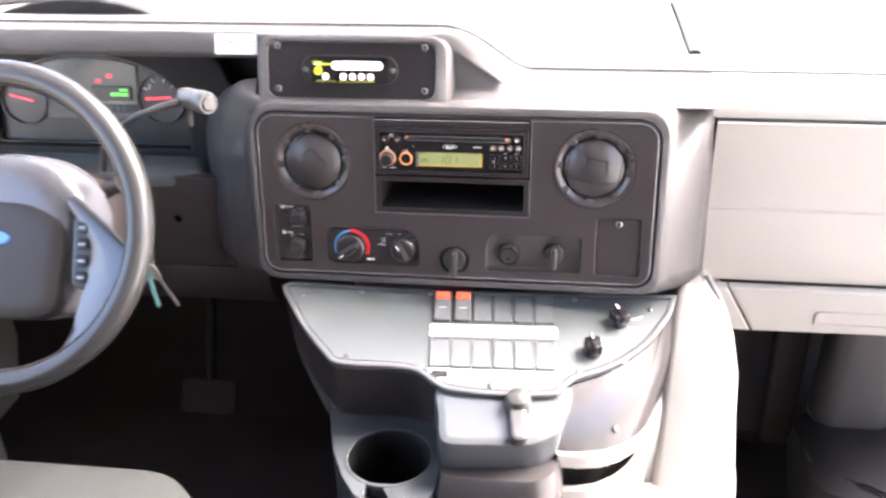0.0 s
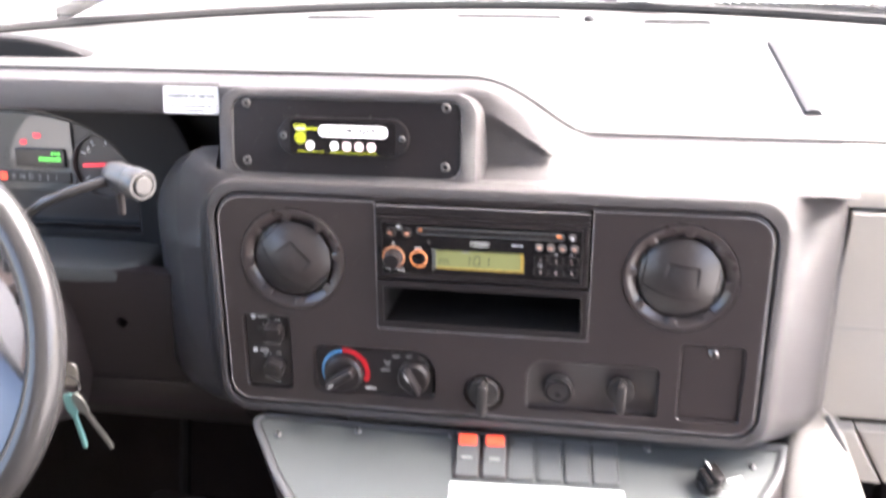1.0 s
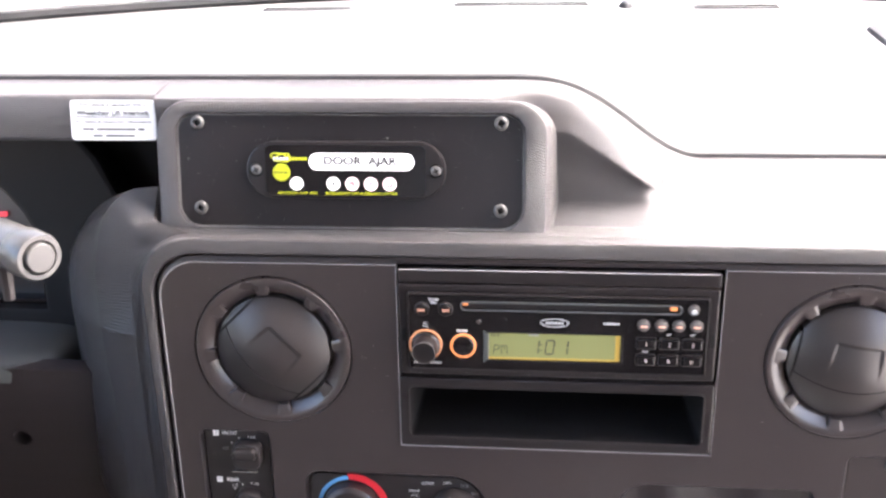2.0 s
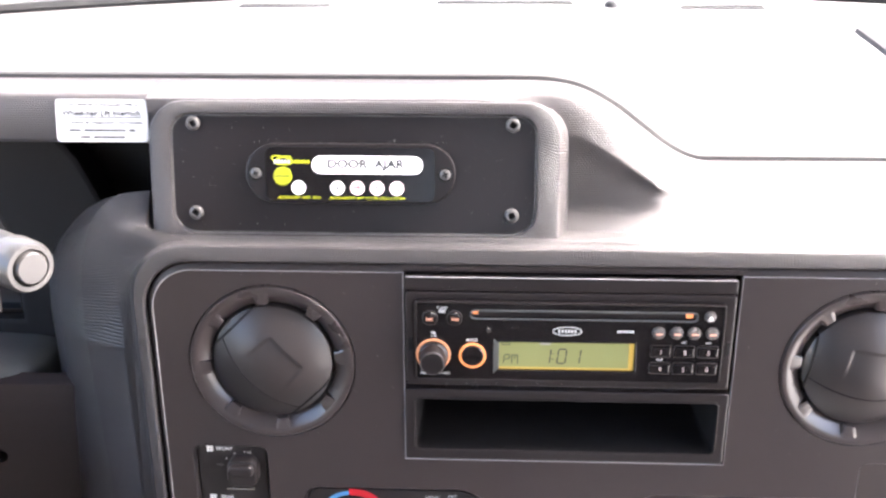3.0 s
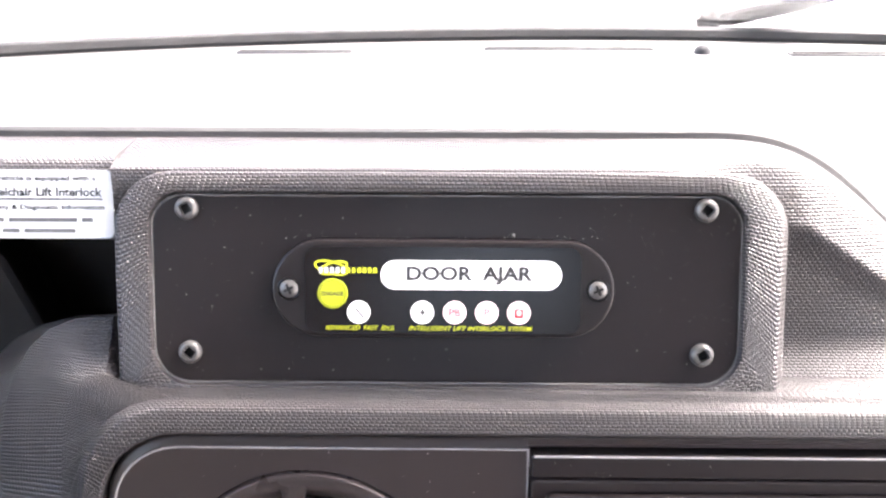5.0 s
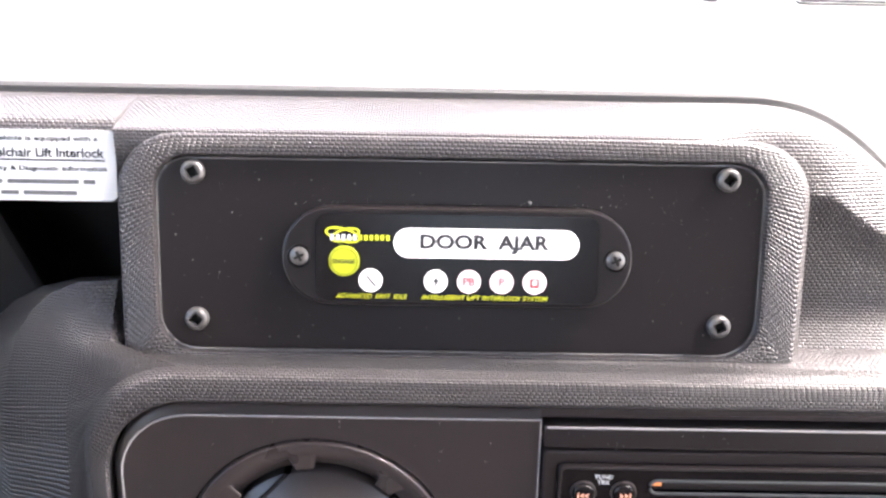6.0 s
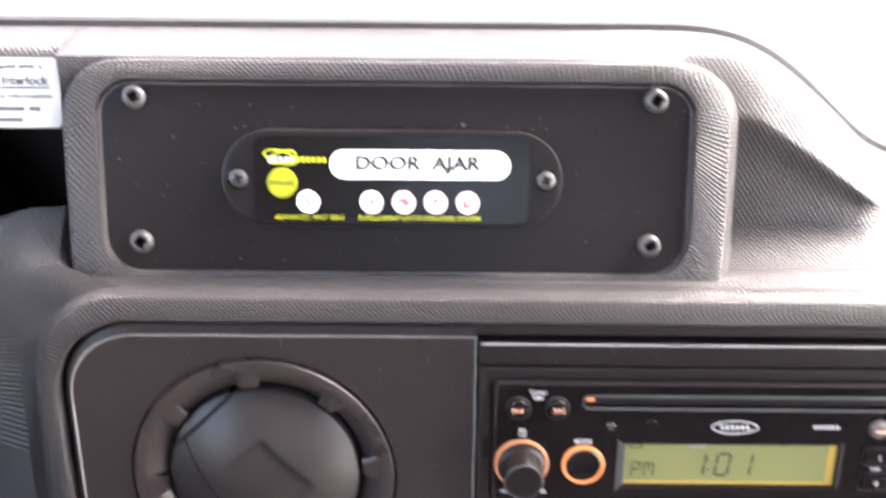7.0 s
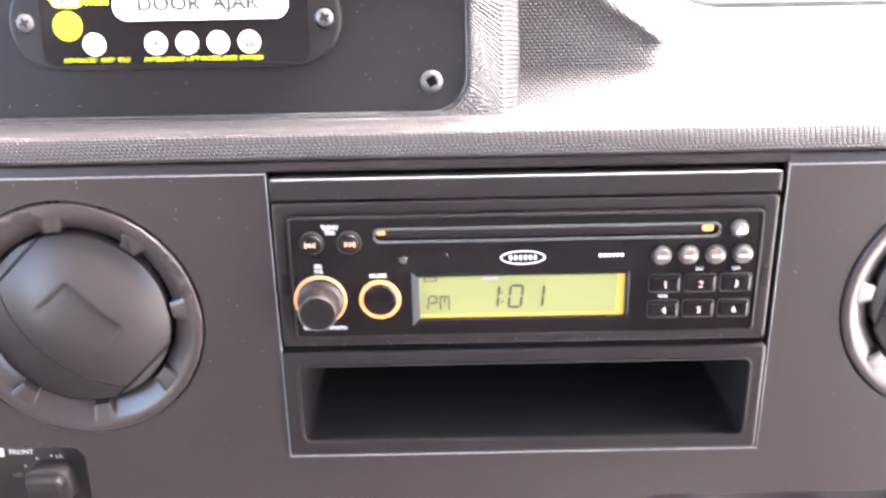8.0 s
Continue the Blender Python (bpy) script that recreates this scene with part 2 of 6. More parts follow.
def inset(pts, d):
    """Offset inward without the loops that tight corners leave."""
    segs = [(Vector(a[:2]), Vector(b[:2])) for a, b in zip(pts, pts[1:] + pts[:1])]

    def gap(p):
        best = 9.0
        for a, b in segs:
            t = max(0.0, min(1.0, (p - a).dot(b - a) / max((b - a).length_squared, 1e-12)))
            best = min(best, (p - a.lerp(b, t)).length)
        return best

    return [p for p in offs(pts, d) if gap(Vector(p[:2])) > 0.97 * d]


def smooth_outline(pts, steps=6):
    """Catmull-Rom curve through a closed outline."""
    res, n = [], len(pts)
    for i in range(n):
        p0, p1, p2, p3 = (Vector(pts[(i + k) % n]) for k in (-1, 0, 1, 2))
        for s in range(steps):
            t = s / steps
            res.append(tuple(0.5 * ((2 * p1) + (p2 - p0) * t + (2 * p0 - 5 * p1 + 4 * p2 - p3) * t * t + (3 * p1 - p0 - 3 * p2 + p3) * t ** 3)))
    return res


def loft(bm, loops, cap0=True, cap1=True, closed=True, m=None):
    """Skin through loops of equal length, given as 3D points."""
    m = m or Matrix.Identity(4)
    rows = [[bm.verts.new(m @ Vector(p)) for p in loop] for loop in loops]
    n = len(rows[0])
    for a, b in zip(rows, rows[1:]):
        for i in range(n if closed else n - 1):
            j = (i + 1) % n
            try:
                bm.faces.new((a[i], a[j], b[j], b[i]))
            except ValueError:
                pass
    if cap0:
        bm.faces.new(rows[0][::-1])
    if cap1:
        bm.faces.new(rows[-1])
    return bm


def lift(pts, z):
    return [(p[0], p[1], z) for p in pts]


def slab(pts, z0, z1, bev=0.0, bm=None, m=None):
    """A plate of that outline with a rounded upper edge."""
    bm = bm or bmesh.new()
    loops = [lift(pts, z0)]
    if bev:
        loops += [lift(pts, z1 - bev), lift(offs(pts, bev * 0.3), z1 - bev * 0.3), lift(offs(pts, bev), z1), lift(offs(pts, bev * 1.25), z1)]
    else:
        loops.append(lift(pts, z1))
    return loft(bm, loops, m=m)


def ring(outer, inner, z0, z1, bev=0.0005, bm=None, m=None, zin=None):
    """A frame between two outlines of equal count, rounded at both upper edges; zin: how deep its inner wall goes."""
    bm = bm or bmesh.new()
    zin = z0 if zin is None else zin
    loops = [lift(outer, z0), lift(outer, z1 - bev), lift(offs(outer, bev * 0.3), z1 - bev * 0.3), lift(offs(outer, bev), z1), lift(offs(outer, bev * 1.1), z1),
             lift(offs(inner, -bev * 1.1), z1), lift(offs(inner, -bev), z1), lift(offs(inner, -bev * 0.3), z1 - bev * 0.3), lift(inner, z1 - bev), lift(inner, zin)]
    return loft(bm, loops, False, False, m=m)


def lathe(prof, seg=32, bm=None, m=None, cap=True):
    """Turned about z: profile of (radius, height) from the bottom up."""
    bm = bm or bmesh.new()
    return loft(bm, [lift(circle(r, seg), z) for r, z in prof], cap, cap, m=m)


def tube(path, rad, seg=10, bm=None, m=None, flat=1.0):
    """A round bar along a path; rad: one radius or one for each point."""
    bm = bm or bmesh.new()
    pts = [Vector(p) for p in path]
    loops, up = [], None
    for i, p in enumerate(pts):
        d = (pts[min(i + 1, len(pts) - 1)] - pts[max(i - 1, 0)]).normalized()
        if up is None:
            up = Vector((0, 0, 1)) if abs(d.z) < 0.9 else Vector((1, 0, 0))
        side = d.cross(up).normalized()
        up = side.cross(d).normalized()
        r = rad[i] if isinstance(rad, (list, tuple)) else rad
        loops.append([p + side * r * math.cos(math.tau * k / seg) + up * r * flat * math.sin(math.tau * k / seg) for k in range(seg)])
    return loft(bm, loops, m=m)


def cutplate(outer, holes, z=0.0, depth=0.004, bm=None):
    """A sheet with holes, whose rims go back by depth."""
    bm = bm or bmesh.new()
    edges, rims = [], []
    for pts in (outer, *holes):
        pts = [p for i, p in enumerate(pts) if math.dist(p, pts[i - 1]) > 1e-6]
        vs = [bm.verts.new((p[0] * 200, p[1] * 200, 0)) for p in pts]
        es = [bm.edges.new((vs[i], vs[(i + 1) % len(vs)])) for i in range(len(vs))]
        edges += es
        rims.append(vs)
    bmesh.ops.triangle_fill(bm, use_beauty=True, use_dissolve=False, edges=edges, normal=(0, 0, 1))
    for v in [v for vs in rims for v in vs]:
        v.co = (v.co.x / 200, v.co.y / 200, z)
    for vs in rims:
        back = [bm.verts.new((v.co.x, v.co.y, z - depth)) for v in vs]
        for i in range(len(vs)):
            j = (i + 1) % len(vs)
            bm.faces.new((vs[i], vs[j], back[j], back[i]))
    return bm


def part(name, bm, mat, parent=None, label="", sharp=38):
    """Links a bmesh as one mesh object under a thing or a part."""
    bmesh.ops.recalc_face_normals(bm, faces=bm.faces)
    me = bpy.data.meshes.new(name)
    bm.to_mesh(me)
    bm.free()
    me.materials.append(mat)
    me.shade_smooth()
    me.set_sharp_from_angle(angle=radians(sharp))
    ob = new(name, me)
    if parent:
        ob.parent = parent
    if label:
        tagged(ob, label)
    return ob


def thing(name, m, label, category, group=""):
    ob = new(name)
    ob.empty_display_size = 0.02
    ob.matrix_basis = m
    return tagged(ob, label, category, group)


def structure(name, bm, mat, label, category, sharp=38):
    return tagged(part(name, bm, mat, None, "", sharp), label, category, kind="structure")


def lettering(name, body, mat, parent, x, y, z, height, width=None, label="", align="CENTER", shear=0.0, deep=0.00006, bold=0.0):
    """Raised print: height is that of a capital; width, where given, that of the line."""
    cu = bpy.data.curves.new(name, "FONT")
    cu.body, cu.align_x, cu.align_y, cu.size, cu.shear, cu.extrude, cu.resolution_u, cu.offset = body, "CENTER", "CENTER", 1.0, shear, 0.0, 3, bold
    tmp = bpy.data.objects.new(name, cu)
    me = bpy.data.meshes.new_from_object(tmp)
    bpy.data.objects.remove(tmp)
    bpy.data.curves.remove(cu)
    xs = [v.co.x for v in me.vertices]
    ys = [v.co.y for v in me.vertices]
    sy = height / max(max(ys) - min(ys), 1e-6)
    sx = width / max(max(xs) - min(xs), 1e-6) if width else sy
    mx, my = (max(xs) + min(xs)) / 2, (max(ys) + min(ys)) / 2
    if align == "LEFT":
        mx = min(xs)
    for v in me.vertices:
        v.co = ((v.co.x - mx) * sx + x, (v.co.y - my) * sy + y, z + deep)
    me.materials.clear()
    me.materials.append(mat)
    ob = new(name, me)
    ob.parent = parent
    if label:
        tagged(ob, label)
    return ob


def lay_flat(ob, places):
    """Surface coordinates in metres, one for each vertex, for the moulded weave."""
    layer = ob.data.uv_layers.new(name="weave")
    for corner in ob.data.loops:
        layer.data[corner.index].uv = places[corner.vertex_index]
    return ob


def unroll_rows(rows, start):
    """Rows of a profile along x: x across, and the length run along the profile from its point number start."""
    places = []
    for row in rows:
        run = [0.0]
        for a, b in zip(row, row[1:]):
            run.append(run[-1] + math.dist(a, b))
        places += [(p[0], run[start] - r) for p, r in zip(row, run)]
    return places


def unroll_rings(rings, base=0):
    """Rings one outside the other: each point moved out from the base ring by the length run over the surface."""
    ref = rings[base]
    n = len(ref)
    places = [[None] * n for _ in rings]
    for i in range(n):
        d = Vector((ref[(i + 1) % n][1] - ref[i - 1][1], ref[i - 1][0] - ref[(i + 1) % n][0]))
        d = d.normalized() if d.length > 1e-9 else Vector((0, 1))
        for step in (1, -1):
            run, j = 0.0, base
            while 0 <= j < len(rings):
                places[j][i] = (ref[i][0] + d.x * run * step, ref[i][1] + d.y * run * step)
                if 0 <= j + step < len(rings):
                    run += math.dist(rings[j][i], rings[j + step][i])
                j += step
    return [p for ring_places in places for p in ring_places]


def smoothstep(a, b, x):
    t = min(max((x - a) / (b - a), 0.0), 1.0)
    return t * t * (3 - 2 * t)


def screw(parent, x, y, z, r=0.004, mat=STEEL, name="screw"):
    """Domed cross-head screw."""
    bm = lathe([(r, 0), (r, r * 0.25), (r * 0.8, r * 0.5), (r * 0.45, r * 0.62)], 20, m=at(x, y, z))
    ob = part(name, bm, mat, parent)
    bm = bmesh.new()
    for ang in (20, 110):
        slab(rrect(r * 1.1, r * 0.32, r * 0.05, 1), r * 0.60, r * 0.66, 0, bm, at(x, y, z) @ Matrix.Rotation(radians(ang), 4, "Z"))
    part("cross_slot", bm, VOID, ob)
    return ob


# ---- the setting: ground, cab shell ----
PANEL = axes((0, 0, 0.9), 7.5)
PLATE = axes((-0.1215, 0.0240, 0.951), 16.3)
CONSOLE = Matrix(((0.9960, -0.0716, 0.0450, 0.020), (0.0810, 0.9600, -0.2650, -0.085), (-0.0243, 0.2676, 0.9630, 0.657), (0, 0, 0, 1)))
FLOOR_Z = 0.10


def box(x0, x1, y0, y1, z0, z1, r=0.0, bm=None):
    r = r or 0.002
    return slab(rrect(x1 - x0, y1 - y0, r, 3, (x0 + x1) / 2, (y0 + y1) / 2), z0, z1, min(r, (z1 - z0) / 3), bm)


bm = bmesh.new()
for ring_r in (1,):
    vs = [bm.verts.new((900 * math.cos(math.tau * k / 48), 900 * math.sin(math.tau * k / 48), -0.75)) for k in range(48)]
    bm.faces.new(vs)
structure("ground", bm, CONCRETE, "pale sunlit concrete yard around the parked bus", "ground")
structure("floor", box(-1.02, 1.02, -2.9, 0.45, 0.02, FLOOR_Z), CARPET, "dark grey ribbed rubber floor of the cab", "floor")


def firewall():
    bm = bmesh.new()
    prof = [(0.42, FLOOR_Z), (0.47, 0.22), (0.46, 0.45), (0.40, 0.62), (0.36, 0.80), (0.36, 0.86)]
    loft(bm, [[(x, y, z) for y, z in prof] + [(x, y + 0.03, z) for y, z in reversed(prof)] for x in (-1.0, -0.5, 0.0, 0.5, 1.0)])
    return bm


structure("wall_front", firewall(), FOOTDARK, "black felt-lined bulkhead below the dashboard", "wall")


def wall_side(s):
    """Unseen side wall; the opening cut through it is sized to shape the light."""
    holes = [[(-1.20, 0.16), (0.10, 0.16), (0.30, 0.80), (0.30, 1.22), (-0.03, 1.76), (-1.20, 1.76)]] if s > 0 else [[(-1.30, 0.74), (0.26, 0.80), (0.30, 0.84), (0.30, 1.22), (-0.03, 1.74), (-1.30, 1.74)]]
    bm = cutplate([(-2.9, 0.1), (0.5, 0.1), (0.5, 0.95), (-0.04, 1.85), (-2.9, 1.85)], holes, 0.0, 0.05)
    m = Matrix(((0, 0, -s, s * 0.98), (1, 0, 0, 0), (0, 1, 0, 0), (0, 0, 0, 1)))
    bmesh.ops.transform(bm, matrix=m, verts=bm.verts)
    return bm


structure("wall_left", wall_side(-1), BEIGE, "unseen pale grey driver's side wall, window sized for the light", "wall")
structure("wall_right", wall_side(1), BEIGE, "unseen pale grey entry side wall, open doorway sized for the light", "wall")
# Ceiling and rear wall lie out of view; their grey limits the fill.
structure("ceiling", box(-1.02, 1.02, -2.9, -0.055, 1.85, 1.90), LINER, "unseen grey headliner, toned to limit the fill light", "ceiling")
back = cutplate([(-1.02, 0.1), (1.02, 0.1), (1.02, 1.88), (-1.02, 1.88)], [rrect(0.6, 0.30, 0.06, 4, 0, 1.40)], 0.0, 0.05)
bmesh.ops.transform(back, matrix=axes((0, -2.92, 0), 0) @ Matrix.Rotation(math.pi, 4, "Y"), verts=back.verts)
structure("wall_back", back, LINER, "unseen grey rear wall, small window sized for the light", "wall")


def ws_y(x):
    return 0.552 - 0.36 * x * x


def windscreen(bm, y_in):
    loops = []
    for k in range(7):
        t = k / 6
        loops.append([(x, ws_y(x) + y_in - 0.62 * t - 0.03 * t * (1 - t), 0.938 + 0.90 * t) for x in [i * 0.98 / 12 for i in range(-12, 13)]])
    return loft(bm, loops, False, False, closed=False)


screen = windscreen(bmesh.new(), 0.006)
bmesh.ops.solidify(screen, geom=screen.faces[:], thickness=0.005)
glass = structure("window_1", screen, GLASS, "raked clear windscreen above the dashboard", "windscreen")
glass.visible_shadow = False
bm = bmesh.new()
tube([(x, ws_y(x) - 0.004, 0.944) for x in [i * 0.97 / 30 for i in range(-30, 31)]], 0.007, 8, bm, flat=1.1)
structure("trim", bm, SEALDARK, "black rubber seal along the foot of the windscreen", "seal")


def bonnet():
    bm = bmesh.new()
    rows = []
    for k in range(9):
        t = k / 8
        rows.append([(x * (1 - 0.12 * t), ws_y(x) + 0.03 + 0.75 * t, 0.925 - 0.02 * x * x - 0.28 * t * t + (0.012 if abs(x) < 0.5 else 0)) for x in [i * 0.98 / 16 for i in range(-16, 17)]])
    loft(bm, rows, False, False, closed=False)
    bmesh.ops.solidify(bm, geom=bm.faces[:], thickness=0.02)
    return bm


hood = thing("bonnet", Matrix.Identity(4), "white painted bonnet beyond the windscreen", "bonnet")
part("panel", bonnet(), BUSWHITE, hood)


def wiper(pivot, sweep, radii):
    """Arm and blade lying on the outside of the glass: sweep is a run of (x, z)."""
    def on_glass(x, z):
        return Vector((x, ws_y(x) + 0.022 - 0.69 * (z - 0.938), z))

    foot = on_glass(*pivot)
    th = thing("windscreen_wiper", Matrix.Translation(foot), "weathered black wiper parked low on the windscreen", "wiper", "windscreen wipers")
    pts = [on_glass(x, z) - foot for x, z in sweep]
    part("arm", tube(pts, radii, 8), WIPERG, th)
    blade = [p + Vector((0, -0.006, 0.004)) for p in pts[1:]] + [pts[-1] + Vector((0.16, -0.02, 0.006))]
    part("blade", tube(blade, [0.003] * (len(blade) - 1) + [0.0015], 6), WIPERG, th)
    part("pivot_cap", lathe([(0.009, -0.012), (0.009, 0.004), (0.006, 0.009), (0.002, 0.010)], 16), WIPERG, th)
    return th


wiper((0.100, 0.955), [(0.089, 0.953), (0.118, 0.958), (0.170, 0.972), (0.227, 0.994), (0.267, 1.006), (0.334, 1.016)], [0.004, 0.007, 0.0065, 0.0045, 0.0030, 0.002])
wiper((-0.610, 0.956), [(-0.610, 0.956), (-0.549, 0.981), (-0.502, 0.999), (-0.450, 1.015), (-0.380, 1.026)], [0.010, 0.0095, 0.007, 0.0035, 0.002])


# ---- dashboard ----
def hump(x):
    """1 under the raised hood over the gauges, 0 on the low passenger side."""
    return 1 - smoothstep(-0.025, 0.091, x) ** 1.45


def groove(x):
    h = hump(x)
    return 0.074 * h + (0.099 + 0.035 * max(x, 0)) * (1 - h), 0.9898 * h + (0.9315 - 0.012 * max(x, 0)) * (1 - h)


XS = sorted({round(-0.98 + 0.07 * i, 4) for i in range(29)} | {round(-0.06 + 0.006 * i, 4) for i in range(27)})
dash = thing("dashboard", at(0, 0, 0), "grained grey moulded dashboard with a raised gauge hood", "dashboard")


def top_pad():
    bm, rows = bmesh.new(), []
    for x in XS:
        yg, zg = groove(x)
        ye, ze = ws_y(x) - 0.012, 0.941
        row = [(x, yg + 0.0015, zg - 0.012), (x, yg + 0.0015, zg - 0.003), (x, yg + 0.003, zg - 0.0006), (x, yg + 0.006, zg + 0.0004)]
        for k in range(1, 17):
            s = k / 16
            y = yg + 0.006 + (ye - yg - 0.006) * s
            z = zg + (ze - zg) * smoothstep(0.0, 0.95, s) + 0.004 * math.sin(math.pi * s)
            row.append((x, y, z))
        row += [(x, ye + 0.03, ze - 0.03), (x, ye, ze - 0.06), (x, yg + 0.02, zg - 0.05)]
        rows.append(row)
    return loft(bm, rows)


def gap_shade():
    """Dark strip standing for the shade in the gap between pad and fascia."""
    return tube([(x, groove(x)[0] - 0.0010, groove(x)[1] - 0.0010) for x in XS], 0.0033, 8)


part("gap_shade", gap_shade(), SEALDARK, dash, "dark strip standing for the shaded gap")
part("top_pad", top_pad(), PAD, dash, "pale grained upper pad, washed out by daylight")


def fascia():
    """Rise from the shelf to the hood beside the display pod."""
    bm, rows = bmesh.new(), []
    for x in [-0.2364, -0.21] + [x for x in XS if -0.20 < x < 0.30] + [0.305]:
        yg, zg = groove(x)
        tail = smoothstep(0.052, 0.084, x)
        row = [(yg - 0.0034, zg - 0.014), (yg - 0.0034, zg - 0.003), (yg - 0.005, zg - 0.0006), (yg - 0.009, zg - 0.0004)]
        crest = 1 - min(max((x - 0.006) / 0.054, 0.0), 1.0)
        ya, za, cy, cz = yg - 0.009, zg - 0.0004, 0.0410 + 0.0335 * tail, 0.9290 + 0.0365 * crest
        square = 1 - smoothstep(-0.050, -0.014, x)
        cy -= 0.0053 * square
        for f, g, sf, sg in ((0.35, 1.0, 0.30, 0.985), (0.55, 0.985, 0.60, 0.96), (0.66, 0.95, 0.85, 0.94), (0.74, 0.86, 0.96, 0.93), (0.86, 0.50, 0.99, 0.91), (0.97, 0.10, 1.0, 0.5), (1.0, 0.0, 1.0, 0.0)):
            f, g = f + (sf - f) * square, g + (sg - g) * square
            row.append((ya + (cy - ya) * f, cz + (za - cz) * g))
        row.append((cy + 0.0006 - 0.006 * tail, cz - 0.004 * crest - 0.0008))
        row += [(0.0400 + 0.0225 * tail, 0.9240 + 0.0025 * tail), (0.0315 + 0.0205 * tail, 0.9194 + 0.0031 * tail), (0.0245, 0.9155), (0.0190, 0.9121), (0.05, 0.90)]
        rows.append([(x, y, z) for y, z in row])
    return loft(bm, rows), unroll_rows(rows, len(rows[0]) - 3)


shape, flat_map = fascia()
lay_flat(part("upper_fascia", shape, GREY, dash, "textured grey shelf and shoulder around the display pod", sharp=80), flat_map)


def hood_left():
    bm, rows = bmesh.new(), []
    for x in [-0.98, -0.8, -0.6, -0.45, -0.35, -0.28, -0.2366]:
        yg, zg = groove(x)
        row = [(yg - 0.0034, zg - 0.014), (yg - 0.0034, zg - 0.003), (yg - 0.005, zg - 0.0006), (yg - 0.009, zg - 0.0004), (0.0440, zg - 0.0004), (0.0412, zg - 0.0010), (0.0398, zg - 0.0026), (0.0330, 0.9645),
               (0.0345, 0.9620), (0.044, 0.960), (0.09, 0.948), (0.15, 0.944), (0.16, 0.96)]
        rows.append([(x, y, z) for y, z in row])
    return loft(bm, rows), unroll_rows(rows, 7)


shape, flat_map = hood_left()
lay_flat(part("gauge_hood", shape, GREY, dash, "dark grey brow over the gauges", sharp=80), flat_map)


def roll_right():
    bm, rows = bmesh.new(), []
    for x in [0.3055, 0.34, 0.45, 0.6, 0.8, 0.98]:
        yg, zg = groove(x)
        row = [(yg - 0.0034, zg - 0.014), (yg - 0.0034, zg - 0.003), (yg - 0.005, zg - 0.0008), (0.096, zg - 0.001), (0.080, 0.923), (0.068, 0.915), (0.060, 0.903), (0.0575, 0.892), (0.0578, 0.888), (0.07, 0.885)]
        rows.append([(x, y, z) for y, z in row])
    return loft(bm, rows)


part("passenger_roll", roll_right(), BEIGE, dash, "pale rounded edge above the glove panel")


def sheet_x(prof, x0, x1, thick=0.012, n=2):
    """A formed sheet that runs along x: front profile of (y, z), closed at the back."""
    bm = bmesh.new()
    xs = [x0 + (x1 - x0) * i / (n - 1) for i in range(n)]
    return loft(bm, [[(x, y, z) for y, z in prof] + [(x, y + thick, z) for y, z in reversed(prof)] for x in xs])


part("panel_seam", tube([(x, 0.0592, 0.8862) for x in (0.312, 0.5, 0.75, 0.97)], 0.0022, 8), SEALDARK, dash, "dark seam above the passenger panel")
part("passenger_panel", sheet_x([(0.0575, 0.8835), (0.0545, 0.882), (0.055, 0.872), (0.0565, 0.84), (0.0575, 0.771), (0.0588, 0.7695), (0.0588, 0.768), (0.0577, 0.7665), (0.060, 0.70), (0.063, 0.672), (0.068, 0.662)], 0.312, 0.98), BEIGE, dash, "broad pale grey plastic panel with a faint moulded line")


def glove_lower():
    bm = bmesh.new()
    pts = [(0.3900, -0.072), (0.98, -0.066), (0.98, 0.0), (0.3520, 0.0)]
    return slab(pts, 0.0, 0.012, 0.004, bm, axes((0, 0.068, 0.6575), -8))


part("lower_trim", slab([(0.350, -0.070), (0.388, -0.072), (0.350, 0.0), (0.315, 0.0)], 0.0, 0.012, 0.003, None, axes((0, 0.068, 0.6575), -8)), BEIGE, dash, "short slanted end piece of the glove box trim")
glove = part("glove_box_lid", glove_lower(), BEIGE, dash, "pale narrow lower lid of the glove box")
HANDLE = axes((0, 0.068, 0.6575), -8)
part("handle_recess", ring(rrect(0.13, 0.026, 0.008, 4, 0.53, -0.045), rrect(0.118, 0.016, 0.005, 4, 0.53, -0.045), 0.010, 0.0145, 0.001, None, HANDLE), BEIGE, glove, "shallow moulded pull")
part("latch", slab(rrect(0.02, 0.010, 0.002, 2, 0.592, -0.040), 0.010, 0.017, 0.001, None, HANDLE), BLACKM, glove, "small black latch")


BEZEL = rr4(-0.2390, 0.2425, -0.2030, 0.0032, (0.021, 0.026, 0.027, 0.021), 8)
CREASE = rr4(-0.2362, 0.2395, -0.2000, -0.0006, (0.018, 0.022, 0.024, 0.018), 8)


